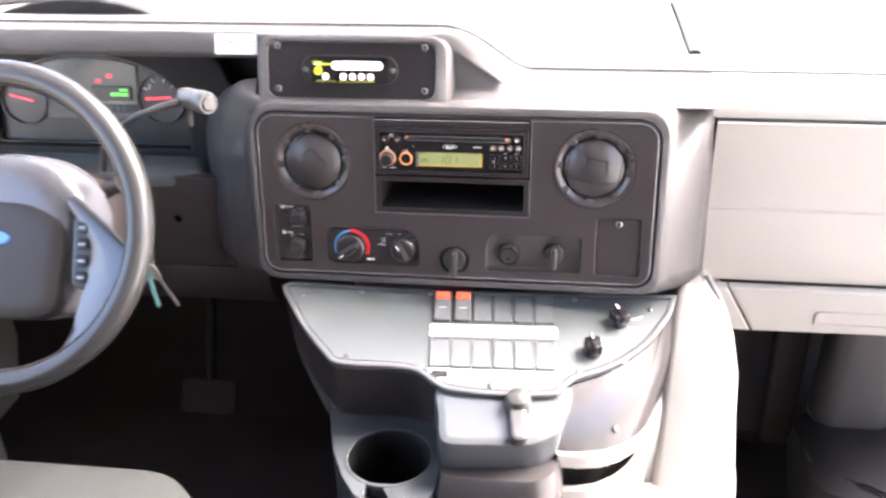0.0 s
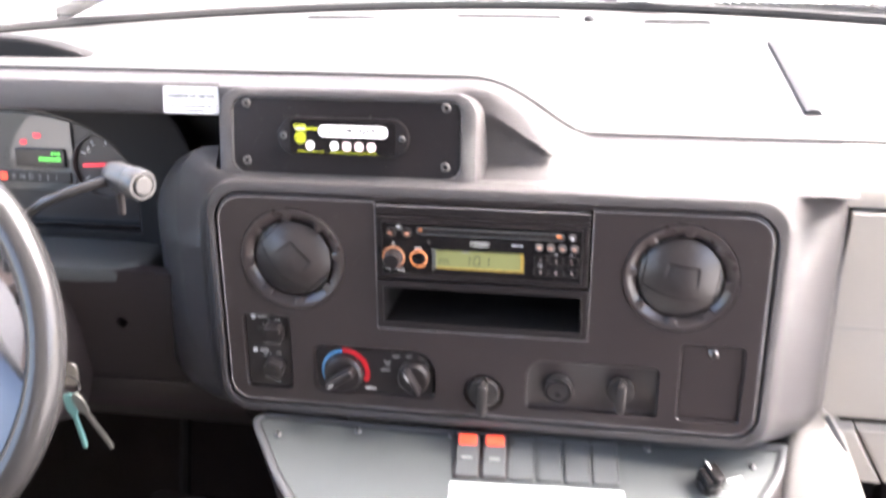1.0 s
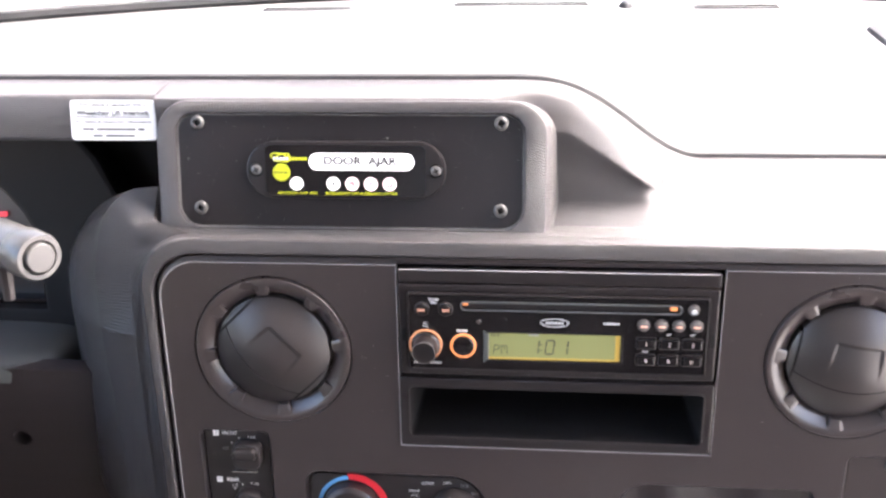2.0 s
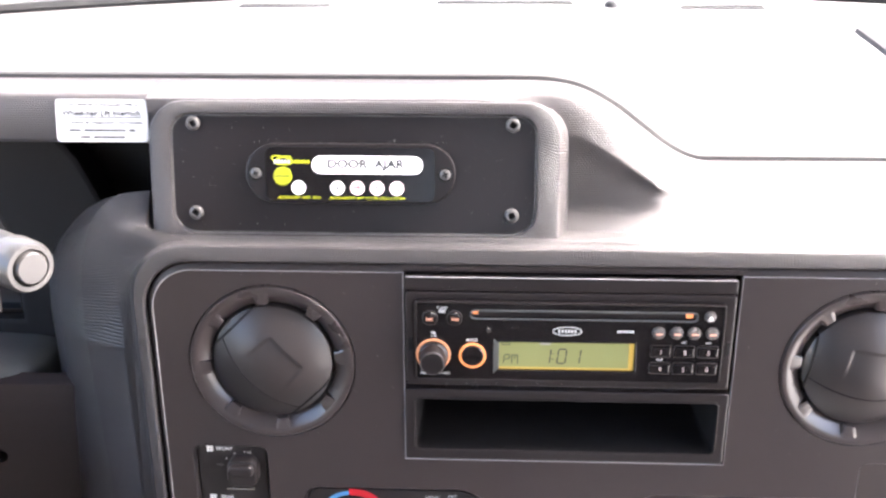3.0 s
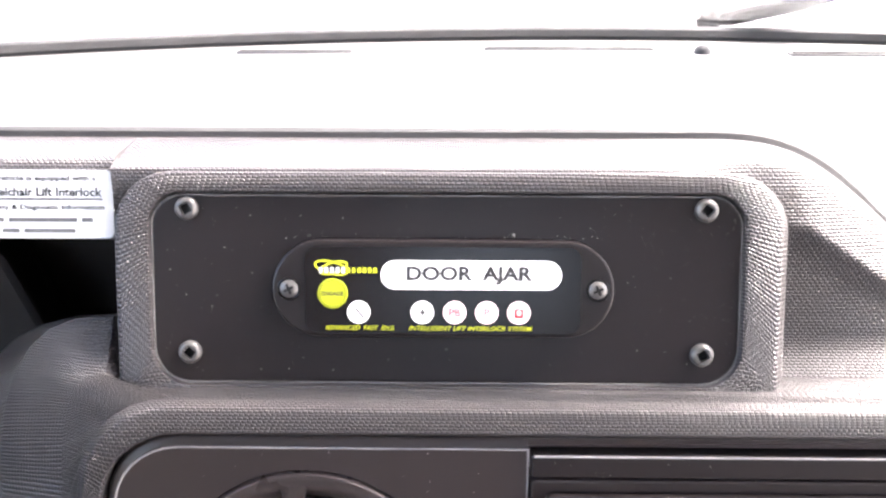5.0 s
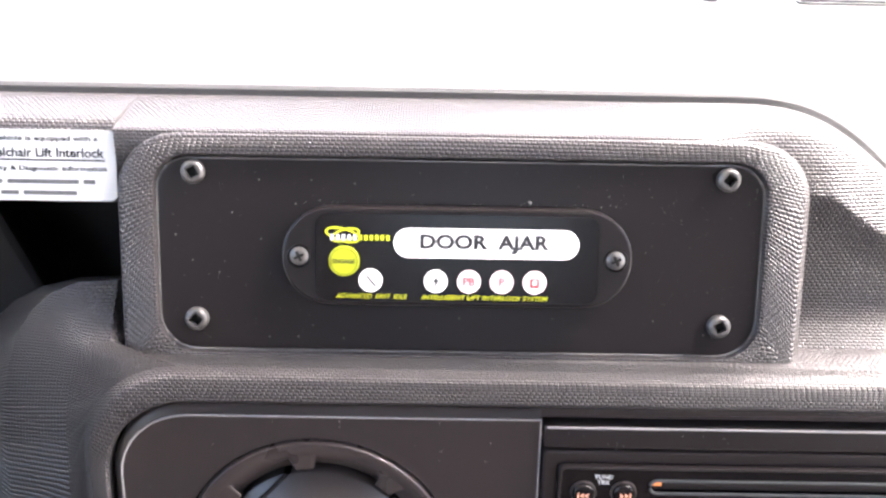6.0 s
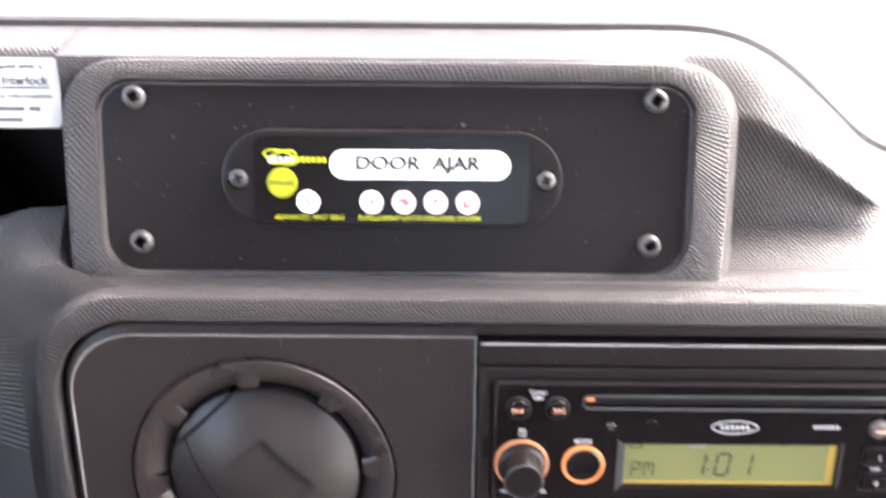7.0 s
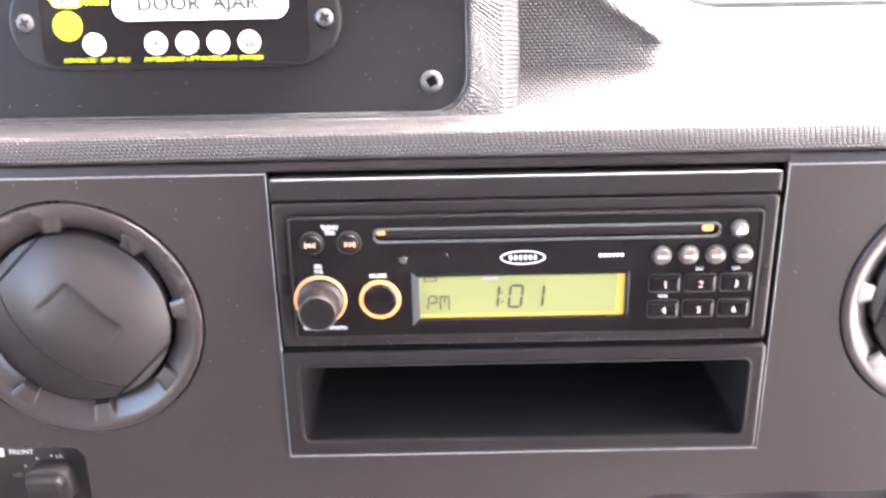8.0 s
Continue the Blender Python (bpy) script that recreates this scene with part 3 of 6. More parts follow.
def shoulder(loop, left=0.0, top=0.0, full=2.7):
    """Ring with two more points at its upper left corner, which may swell up beside the pod."""
    arc_at = [i for i, p in enumerate(loop) if p[0] < -0.2 and p[1] > -0.1]
    pts = [loop[i] for i in arc_at]
    z, flip = pts[0][2], pts[0][0] < pts[-1][0]
    if flip:
        pts = pts[::-1]
    start = pts[0]
    if left:
        low, n = -0.055, len(pts) - 1
        turns = [radians(90) * k / n for k in range(n + 1)]
        pts = [(-0.2395 - (-0.2395 - left) * math.sin(a) ** (2 / full), low + (top - low) * math.cos(a) ** (2 / full) if k < n else low, z) for k, a in enumerate(turns)]
        more = [(-0.2320, start[1], z), (-0.2355, start[1], z)]
    else:
        more = [(start[0] + 0.0020, start[1], z), (start[0] + 0.0010, start[1], z)]
    pts = more + pts
    if flip:
        pts = pts[::-1]
    return loop[:arc_at[0]] + pts + loop[arc_at[-1] + 1:]


def surround():
    bm = bmesh.new()
    loops = [shoulder(lift(offs(BEZEL, -0.0015), -0.006)), shoulder(lift(offs(BEZEL, -0.0015), 0.0004)), shoulder(lift(offs(BEZEL, -0.0025), 0.0012)),
             shoulder(lift(rr4(-0.2460, 0.2505, -0.2118, 0.0132, (0.026, 0.028, 0.032, 0.026), 8), 0.0012)),
             shoulder(lift(rr4(-0.2470, 0.2520, -0.2122, 0.0142, (0.026, 0.028, 0.033, 0.026), 8), 0.0006)),
             shoulder(lift(rr4(-0.2480, 0.2540, -0.2128, 0.0148, (0.026, 0.028, 0.034, 0.026), 8), -0.0010)),
             shoulder(lift(rr4(-0.2505, 0.2575, -0.2140, 0.0155, (0.026, 0.027, 0.035, 0.026), 8), -0.0045)),
             shoulder(lift(rr4(-0.2600, 0.2630, -0.2155, 0.0170, (0.026, 0.026, 0.038, 0.026), 8), -0.0110), -0.2600, 0.0215),
             shoulder(lift(rr4(-0.2830, 0.2770, -0.2180, 0.0180, (0.026, 0.024, 0.044, 0.028), 8), -0.0240), -0.2880, 0.0385),
             shoulder(lift(rr4(-0.3100, 0.3020, -0.2210, 0.0150, (0.028, 0.022, 0.050, 0.030), 8), -0.0460), -0.3130, 0.0320),
             shoulder(lift(rr4(-0.3260, 0.3120, -0.2230, 0.0100, (0.028, 0.020, 0.054, 0.030), 8), -0.0660), -0.3280, 0.0190),
             shoulder(lift(rr4(-0.3340, 0.3140, -0.2240, 0.0020, (0.028, 0.020, 0.056, 0.030), 8), -0.1200), -0.3350, 0.0020)]
    return loft(bm, loops, False, False, m=PANEL), unroll_rings(loops, 3)


shape, flat_map = surround()
lay_flat(part("centre_surround", shape, GREY, dash, "smoothly flared grey housing round the centre panel"), flat_map)


def knee_panel():
    bm = bmesh.new()
    hole = circle(0.0068, 20, -0.376, -0.004)
    cutplate([(-0.98, -0.082), (-0.300, -0.082), (-0.300, 0.060), (-0.98, 0.060)], [hole], 0.0, 0.012, bm)
    bmesh.ops.transform(bm, matrix=axes((0, 0.036, 0.739), -6), verts=bm.verts)
    return bm


part("knee_panel", knee_panel(), DARK2, dash, "dark panel under the gauges with a round hole")
part("hole_backing", slab(circle(0.012, 16, -0.376, -0.004), -0.012, -0.010, 0, None, axes((0, 0.036, 0.739), -6)), VOID, dash)
part("knee_bolster", sheet_x([(0.060, 0.664), (0.046, 0.6635), (0.041, 0.661), (0.040, 0.656), (0.048, 0.625), (0.066, 0.594), (0.085, 0.585)], -0.98, -0.262, 0.03, 2), DARK2, dash, "dark padded strip under the knee panel")
part("gauge_ledge", loft(bmesh.new(), [[(x, y, z) for y, z in ((0.125, 0.812), (0.055, 0.808), (0.036, 0.805), (0.028, 0.801), (0.0255, 0.795), (0.028, 0.786), (0.040, 0.778), (0.06, 0.775), (0.125, 0.775))] for x in (-0.62, -0.41)] + [[(x, 0.125 + (y - 0.125) * q, 0.79 + (z - 0.79) * (0.6 + 0.4 * q)) for y, z in ((0.125, 0.812), (0.055, 0.808), (0.036, 0.805), (0.028, 0.801), (0.0255, 0.795), (0.028, 0.786), (0.040, 0.778), (0.06, 0.775), (0.125, 0.775))] for x, q in ((-0.37, 0.97), (-0.350, 0.88), (-0.338, 0.70), (-0.330, 0.40))]), SILVERD, dash, "moulded ledge below the gauges")
# Wall and block are blackened for the shade under brow and pad.
part("gauge_wall", box(-0.39, -0.22, 0.125, 0.15, 0.80, 0.958, 0.004), VOID, dash, "wall beside the gauges, the brow's shade put into its black")
part("under_pad_shade", box(-0.98, 0.98, 0.13, 0.35, 0.60, 0.88, 0.01), VOID, dash)


# ---- gauges ----
CL = axes((-0.50, 0.105, 0.86), 10)
cluster = thing("instrument_cluster", CL, "instrument cluster with dark dials, red pointers and green digits", "gauges")
ARCH = [(0.14 * math.cos(radians(a)), 0.078 * math.sin(radians(a))) for a in range(0, 181, 10)] + [(-0.14, -0.045), (0.14, -0.045)]
part("dial_plate", slab(ARCH, -0.006, 0.0), BLACKM, cluster)
# Lining is coloured black in place of the brow's shade.
part("housing", ring(offs(ARCH, -0.07), ARCH, -0.004, 0.02, 0.004, zin=-0.005), VOID, cluster, "hood lining round the dials, shade put into its black")
lens = part("dial_lens_rim", ring(ARCH, offs(ARCH, 0.004), 0.0, 0.012, 0.001), BLACK, cluster)
small = part("small_gauge", ring(circle(0.034, 32, 0.098, 0.018), circle(0.031, 32, 0.098, 0.018), 0.0, 0.006, 0.001), DARK2, cluster, "small round fuel gauge")
part("gauge_face", slab(circle(0.031, 32, 0.098, 0.018), 0.0, 0.0012), DARK, small)
part("pointer", slab([(0.076, 0.016), (0.112, 0.0185), (0.112, 0.0215), (0.076, 0.0195)], 0.003, 0.0042), REDL, small, "red pointer")
for k, a in enumerate((150, 115, 80, 45, 215)):
    part("tick", slab(rrect(0.006, 0.0012, 0.0003, 1), 0.0014, 0.0018, 0, None, at(0.098, 0.018) @ Matrix.Rotation(radians(a), 4, "Z") @ at(0.025, 0)), INKW, small)
lettering("letter", "E", INKW, small, 0.083, 0.034, 0.002, 0.006)
MASK = [(x, 0.0705 * math.sqrt(1 - (x / 0.14) ** 2)) for x in [0.066 - 0.011 * k for k in range(13)]] + [(-0.066, -0.010), (0.066, -0.010)]
mid = part("centre_mask", slab(MASK, 0.0, 0.003, 0.001), material("pale_dial_mask", (0.055, 0.055, 0.052), 0.28, coat=0.5, vary=0.05), cluster, "pale grey mask round the digital display")
part("warning_lamp", slab(rrect(0.008, 0.005, 0.001, 2, 0.028, 0.047), 0.003, 0.004), REDL, mid)
part("warning_lamp", slab(rrect(0.007, 0.005, 0.001, 2, 0.012, 0.040), 0.003, 0.004), REDL, mid)
odo = part("odometer_window", slab(rrect(0.056, 0.020, 0.002, 2, 0.030, 0.024), 0.003, 0.006, 0.001), BLACK, cluster)
for k in range(7):
    part("digit_bar", slab(rrect(0.0026, 0.0042, 0.0004, 1, 0.030 + 0.0036 * k, 0.0232), 0.006, 0.0063), GREENL, odo)
for k in range(3):
    part("digit_bar", slab(rrect(0.0026, 0.0030, 0.0004, 1, 0.044 + 0.0036 * k, 0.0290), 0.006, 0.0063), GREENL, odo)
gear = part("gear_indicator", slab(rrect(0.100, 0.012, 0.002, 2, 0.012, 0.004), 0.003, 0.005, 0.001), BLACKM, cluster)
part("lit_marker", slab(rrect(0.0075, 0.0085, 0.001, 2, -0.014, 0.004), 0.005, 0.0054), SWRED, gear, "red lit gear marker")
for k, ch in enumerate("RND321"):
    lettering("letter", ch, INKG, gear, -0.002 + 0.0095 * k, 0.004, 0.0052, 0.0052)
left_g = part("engine_gauge", ring(circle(0.034, 32, -0.098, 0.012), circle(0.031, 32, -0.098, 0.012), 0.0, 0.006, 0.001), DARK2, cluster)
part("gauge_face", slab(circle(0.031, 32, -0.098, 0.012), 0.0, 0.0012), DARK, left_g)
part("pointer", slab([(-0.118, 0.018), (-0.084, 0.010), (-0.084, 0.013), (-0.118, 0.0205)], 0.003, 0.0042), REDL, left_g, "red pointer")


# ---- display pod with its plate ----
POD = rr4(-0.1138, 0.1150, -0.045, 0.0378, (0.006, 0.020, 0.020, 0.006))
PLT = rr4(-0.1016, 0.1018, -0.0362, 0.0304, (0.013, 0.011, 0.011, 0.013))


def pod_shell():
    bm = bmesh.new()
    def shape(d, top, r):
        return rr4(-0.1138 - d, 0.1150 + 2.4 * d, -0.045, top - 0.0017, (0.006, r, r, 0.006))

    loops = [lift(shape(0.004, 0.0340, 0.018), -0.0325), lift(shape(0.003, 0.0355, 0.018), -0.0240), lift(shape(0.0020, 0.0378, 0.019), -0.0100), lift(shape(0.0009, 0.0390, 0.0195), -0.0035), lift(shape(0.0, 0.0395, 0.020), -0.0010), lift(offs(POD, 0.0006), 0.0003), lift(offs(POD, 0.0018), 0.0008),
             lift(offs(PLT, -0.0012), 0.0009), lift(offs(PLT, -0.0004), 0.0006), lift(PLT, -0.0006), lift(PLT, -0.010)]
    long = [i for i, p in enumerate(POD) if (Vector(POD[(i + 1) % len(POD)]) - Vector(p)).length > 0.02]
    fine = []
    for j, lp in enumerate(loops):
        row = []
        for i, p in enumerate(lp):
            q = lp[(i + 1) % len(lp)]
            n = 24 if i in long else 1
            row += [Vector(p).lerp(Vector(q), k / n) for k in range(n)]
        if 4 <= j <= 8:
            for v in row:
                v.z += 0.0004 * smoothstep(0.0335, 0.0440, -v.y) * (0.5 if j == 8 else 1.0) * (1 - 0.85 * smoothstep(0.096, 0.1150, abs(v.x)))
        fine.append(row)
    return loft(bm, fine, False, False, m=PLATE), unroll_rings(fine[::-1], 3)


shape, flat_map = pod_shell()
half = len(flat_map) // 11
flat_map = [flat_map[(10 - k // half) * half + k % half] for k in range(len(flat_map))]
lay_flat(part("display_pod", shape, GREY, dash, "grained grey pod moulded into the dashboard top", sharp=24), flat_map)

PLT2 = rr4(-0.1012, 0.1014, -0.0358, 0.0296, (0.013, 0.011, 0.011, 0.013))
display = thing("lift_interlock_display", PLATE, "black screwed plate with a lit door warning display", "warning display")
plate = part("plate", slab(offs(PLT, 0.0006), -0.006, -0.0012, 0.0008), PLATEBLACK, display, "dusty black metal plate")
# Thin light ring paints the highlight that runs round the plate.
part("edge_highlight", ring(offs(PLT2, -0.0002), offs(PLT2, 0.0003), -0.003, -0.0010, 0.0002), EDGE, plate, "pale plate rim, edge highlight put into its colour")
for sx, sy in ((-1, 1), (1, 1), (-1, -1), (1, -1)):
    x, y = sx * 0.0886, sy * 0.0250
    turned = Matrix.Rotation(radians(40 + 12 * sx * sy), 4, "Z")
    rim = [(0.0017 * max(-1.0, min(1.0, 1.42 * math.cos(a))), 0.0017 * max(-1.0, min(1.0, 1.42 * math.sin(a)))) for a in [math.tau * k / 32 for k in range(32)]]
    dome = [lift(circle(r, 32), z) for r, z in ((0.0040, -0.0012), (0.0040, 0.0001), (0.0037, 0.0009), (0.0030, 0.0015), (0.0025, 0.0016))]
    bolt = part("bolt", loft(bmesh.new(), dome + [lift(rim, 0.0015), lift(rim, -0.0008)], True, False, m=at(x, y) @ turned), BOLT, display, "dark domed bolt with a square socket")
    part("square_socket", slab([(1.02 * p[0], 1.02 * p[1]) for p in rim], -0.0010, -0.0004, 0, None, at(x, y) @ turned), VOID, bolt)
MOD = rrect(0.1160, 0.0330, 0.0163, 10, -0.0008, -0.0019)
module = part("module", slab(MOD, -0.0015, 0.0042, 0.0008), MODBLACK, display, "black rounded display module")
part("face_film", slab(rrect(0.0935, 0.0294, 0.004, 4, -0.0008, -0.0022), 0.0042, 0.00445), FILM, module, "glossy black film")
for sx in (-1, 1):
    sx0 = -0.0007 + sx * 0.0524
    part("screw_hole", ring(circle(0.0040, 28, sx0, -0.0019), circle(0.0032, 28, sx0, -0.0019), 0.0036, 0.00445, 0.0003), BLACK, module, "thin raised rim round the screw")
    head = part("screw", lathe([(0.0031, 0.0030), (0.0030, 0.0044), (0.0022, 0.0050), (0.0008, 0.0052)], 28, m=at(sx0, -0.0019)), BOLT, module, "dark cross-head screw")
    cross = bmesh.new()
    for ang in (25, 115):
        slab(rrect(0.0036, 0.0009, 0.0002, 1), 0.0046, 0.0053, 0, cross, at(sx0, -0.0019) @ Matrix.Rotation(radians(ang), 4, "Z"))
    part("cross_slot", cross, VOID, head)
Z1, LY = 0.00447, -0.0097
win = part("message_window", slab(rrect(0.0611, 0.0098, 0.0048, 8, 0.0087, 0.0031), Z1, Z1 + 0.0003), LCDW, module, "white lit message window")
lettering("message", "DOOR  AJAR", INKB, win, 0.0082, 0.0030, Z1 + 0.0004, 0.0065, 0.0428, bold=0.045)
eng = part("engage_button", slab(circle(0.0051, 28, -0.0382, -0.0033), Z1, Z1 + 0.0006, 0.0002), LEDY, module, "yellow-green round button")
part("button_ring", ring(circle(0.0046, 28, -0.0382, -0.0033), circle(0.0042, 28, -0.0382, -0.0033), Z1 + 0.0006, Z1 + 0.0007, 0.00002), OLIVE, eng)
lettering("button_word", "ENGAGE", INKB, eng, -0.0382, -0.0033, Z1 + 0.0007, 0.0015, 0.0074, bold=0.03)
for x, kind, mat in ((-0.0294, "idle", LEDW), (-0.0078, "bolt", LEDW), (0.0032, "PB", LEDR), (0.0141, "P", LEDR), (0.0250, "lift", LEDR)):
    lamp = part("indicator_lamp", slab(circle(0.0039, 28, x, LY), Z1, Z1 + 0.0003), mat, module, "small round lit lamp" if mat is LEDW else "small round lamp lit red")
    if kind in ("PB", "P"):
        lettering("letters", kind, INKR, lamp, x, LY, Z1 + 0.0003, 0.0029, bold=0.035)
    elif kind == "bolt":
        part("bolt_sign", slab([(x - 0.0006, LY - 0.0028), (x + 0.0013, LY + 0.0006), (x + 0.0003, LY + 0.0006), (x + 0.0009, LY + 0.0024), (x - 0.0012, LY - 0.0003), (x - 0.0002, LY - 0.0004)], Z1 + 0.0003, Z1 + 0.0004), INKB, lamp)
    elif kind == "idle":
        bm = slab(rrect(0.0046, 0.0007, 0.0002, 1), 0, 0.0001, 0, None, at(x + 0.0003, LY - 0.0003, Z1 + 0.0003) @ Matrix.Rotation(radians(-50), 4, "Z"))
        for k in range(4):
            slab(rrect(0.0012, 0.0004, 0.0001, 1), 0, 0.0001, 0, bm, at(x, LY, Z1 + 0.0003) @ Matrix.Rotation(radians(70 + 30 * k), 4, "Z") @ at(0.0026, 0))
        part("dial_sign", bm, INKB, lamp)
    else:
        bm = slab(rrect(0.0031, 0.0032, 0.0003, 1, x, LY - 0.0002), Z1 + 0.0003, Z1 + 0.0004)
        part("platform_sign", bm, INKR, lamp)
        part("platform_sign", slab(rrect(0.0015, 0.0018, 0.0003, 1, x, LY), Z1 + 0.0004, Z1 + 0.0005), INKW, lamp)
lettering("caption", "ADVANCED  FAST  IDLE", INKY, module, -0.0291, -0.0151, Z1, 0.0015, 0.0238, shear=0.25, bold=0.004)
lettering("caption", "INTELLIGENT LIFT INTERLOCK SYSTEM", INKY, module, 0.0086, -0.0152, Z1, 0.0015, 0.0419, shear=0.25, bold=0.004)
logo = bmesh.new()
for rx, ry, rot, dx in ((0.0060, 0.0024, -14, -0.0386), (0.0050, 0.0022, 16, -0.0378)):
    mm = at(dx, 0.0054, Z1) @ Matrix.Rotation(radians(rot), 4, "Z")
    o = [(rx * math.cos(math.tau * k / 28), ry * math.sin(math.tau * k / 28)) for k in range(28)]
    i = [((rx - 0.0007) * math.cos(math.tau * k / 28), (ry - 0.0007) * math.sin(math.tau * k / 28)) for k in range(28)]
    ring(o, i, 0, 0.0001, 0.00001, logo, mm)
part("maker_swirl", logo, INKY, module, "yellow-green swirl mark")
for k in range(5):
    part("maker_bar", slab(rrect(0.0012, 0.0020, 0.0001, 1, -0.0422 + 0.0019 * k, 0.0046), Z1, Z1 + 0.00015), INKW, module)
for k in range(6):
    part("maker_bar", slab(rrect(0.0012, 0.0018, 0.0001, 1, -0.0328 + 0.0018 * k, 0.0046), Z1, Z1 + 0.00012), INKY, module)

sticker = thing("instruction_sticker", PLATE, "white printed paper label stuck on the gauge hood", "sticker")
SX, SY, SZ = -0.1413, 0.0259, -0.0042
part("paper", slab(rrect(0.0522, 0.0236, 0.0022, 4, SX, SY), SZ - 0.0006, SZ, 0), PAPER, sticker)
for yy, body, hgt, wid in ((0.0088, "This vehicle is equipped with a", 0.0022, 0.041), (0.0043, "Wheelchair Lift Interlock", 0.0030, 0.045), (-0.0012, "For Safety & Diagnostic information", 0.0021, 0.046)):
    lettering("print_line", body, INKB, sticker, SX, SY + yy, SZ, hgt * 1.08, wid, bold=0.03)
part("underline", slab(rrect(0.045, 0.0006, 0.0001, 1, SX, SY + 0.0018), SZ, SZ + 0.0001), INKB, sticker)
for yy, parts_w in ((-0.0054, (0.007, 0.024, 0.004)), (-0.0092, (0.006, 0.018))):
    x = SX - (sum(parts_w) + 0.0015 * (len(parts_w) - 1)) / 2
    for w in parts_w:
        part("print_bar", slab(rrect(w, 0.0015, 0.0002, 1, x + w / 2, SY + yy), SZ, SZ + 0.0001), INKD, sticker)
        x += w + 0.0015


# ---- centre panel ----
HVAC = rr4(-0.1560, -0.0405, -0.1885, -0.1400, (0.008, 0.022, 0.010, 0.010))
FANS = rr4(-0.2215, -0.1760, -0.1885, -0.1125, (0.006, 0.006, 0.006, 0.006))
POWER = rr4(0.0405, 0.1580, -0.1900, -0.1405, (0.006, 0.006, 0.018, 0.006))
FLAP = rr4(0.1735, 0.2285, -0.1905, -0.1160, (0.005, 0.005, 0.006, 0.005))
RX0, RX1, RTOP, RLOW = -0.0931, 0.0945, -0.0002, -0.1190
VENT_L, VENT_R = (-0.1696, -0.0574), (0.1684, -0.0560)
centre = thing("centre_panel", PANEL, "charcoal plastic centre panel with vents, radio and controls", "control panel")
outer = offs(BEZEL, -0.0005)


def round_the_panel(outline):
    """The outline from the radio's left side round the panel to its right side."""
    top = outline[18][1]
    return [(RX0, top)] + outline[18:] + outline[:18] + [(RX1, top)]


def face():
    bm = cutplate(round_the_panel(CREASE) + [(RX1, RLOW), (RX0, RLOW)], [circle(0.0488, 56, *VENT_L), circle(0.0488, 56, *VENT_R), HVAC, FANS, POWER, FLAP, circle(0.0185, 28, 0.0035, -0.1770)], 0.0, 0.006)
    loft(bm, [lift(round_the_panel(q), z) for q, z in ((CREASE, 0.0), (offs(CREASE, -0.0003), -0.0002), (offs(CREASE, -0.0006), -0.0008), (offs(outer, 0.0010), -0.0014), (offs(outer, 0.0003), -0.0020), (outer, -0.0030), (outer, -0.010))], False, False, closed=False)
    return bm


face_ob = part("face", face(), DARK, centre)
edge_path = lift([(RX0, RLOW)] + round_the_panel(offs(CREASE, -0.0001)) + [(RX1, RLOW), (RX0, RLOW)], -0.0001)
# The edge's highlight is laid on as a pale bead.
part("face_edge", tube(edge_path, 0.00045, 6), CREASED, face_ob, "pale bead carrying the panel edge's highlight")
part("upper_lip", slab(rr4(RX0 - 0.002, RX1 + 0.002, RTOP, 0.0037, (0.0004,) * 4, 2), -0.008, -0.0014, 0.0006), DARK, face_ob, "narrow lip over the radio")
for pts, deep, nm in ((HVAC, 0.0055, "control_recess"), (FANS, 0.0055, "switch_recess"), (POWER, 0.006, "socket_recess"), (FLAP, 0.005, "flap_recess")):
    bm = bmesh.new()
    loft(bm, [lift(pts, 0.0), lift(offs(pts, 0.0012), -0.0015), lift(offs(pts, 0.0016), -deep + 0.001), lift(offs(pts, 0.003), -deep)], False, True)
    part(nm, bm, DARK if nm != "switch_recess" else BLACKM, face_ob)
bm = lathe([(0.0186, 0.0), (0.0180, -0.0010), (0.0168, -0.0035), (0.0010, -0.0040)], 28, m=at(0.0035, -0.177), cap=False)
part("knob_recess", bm, DARK, face_ob)


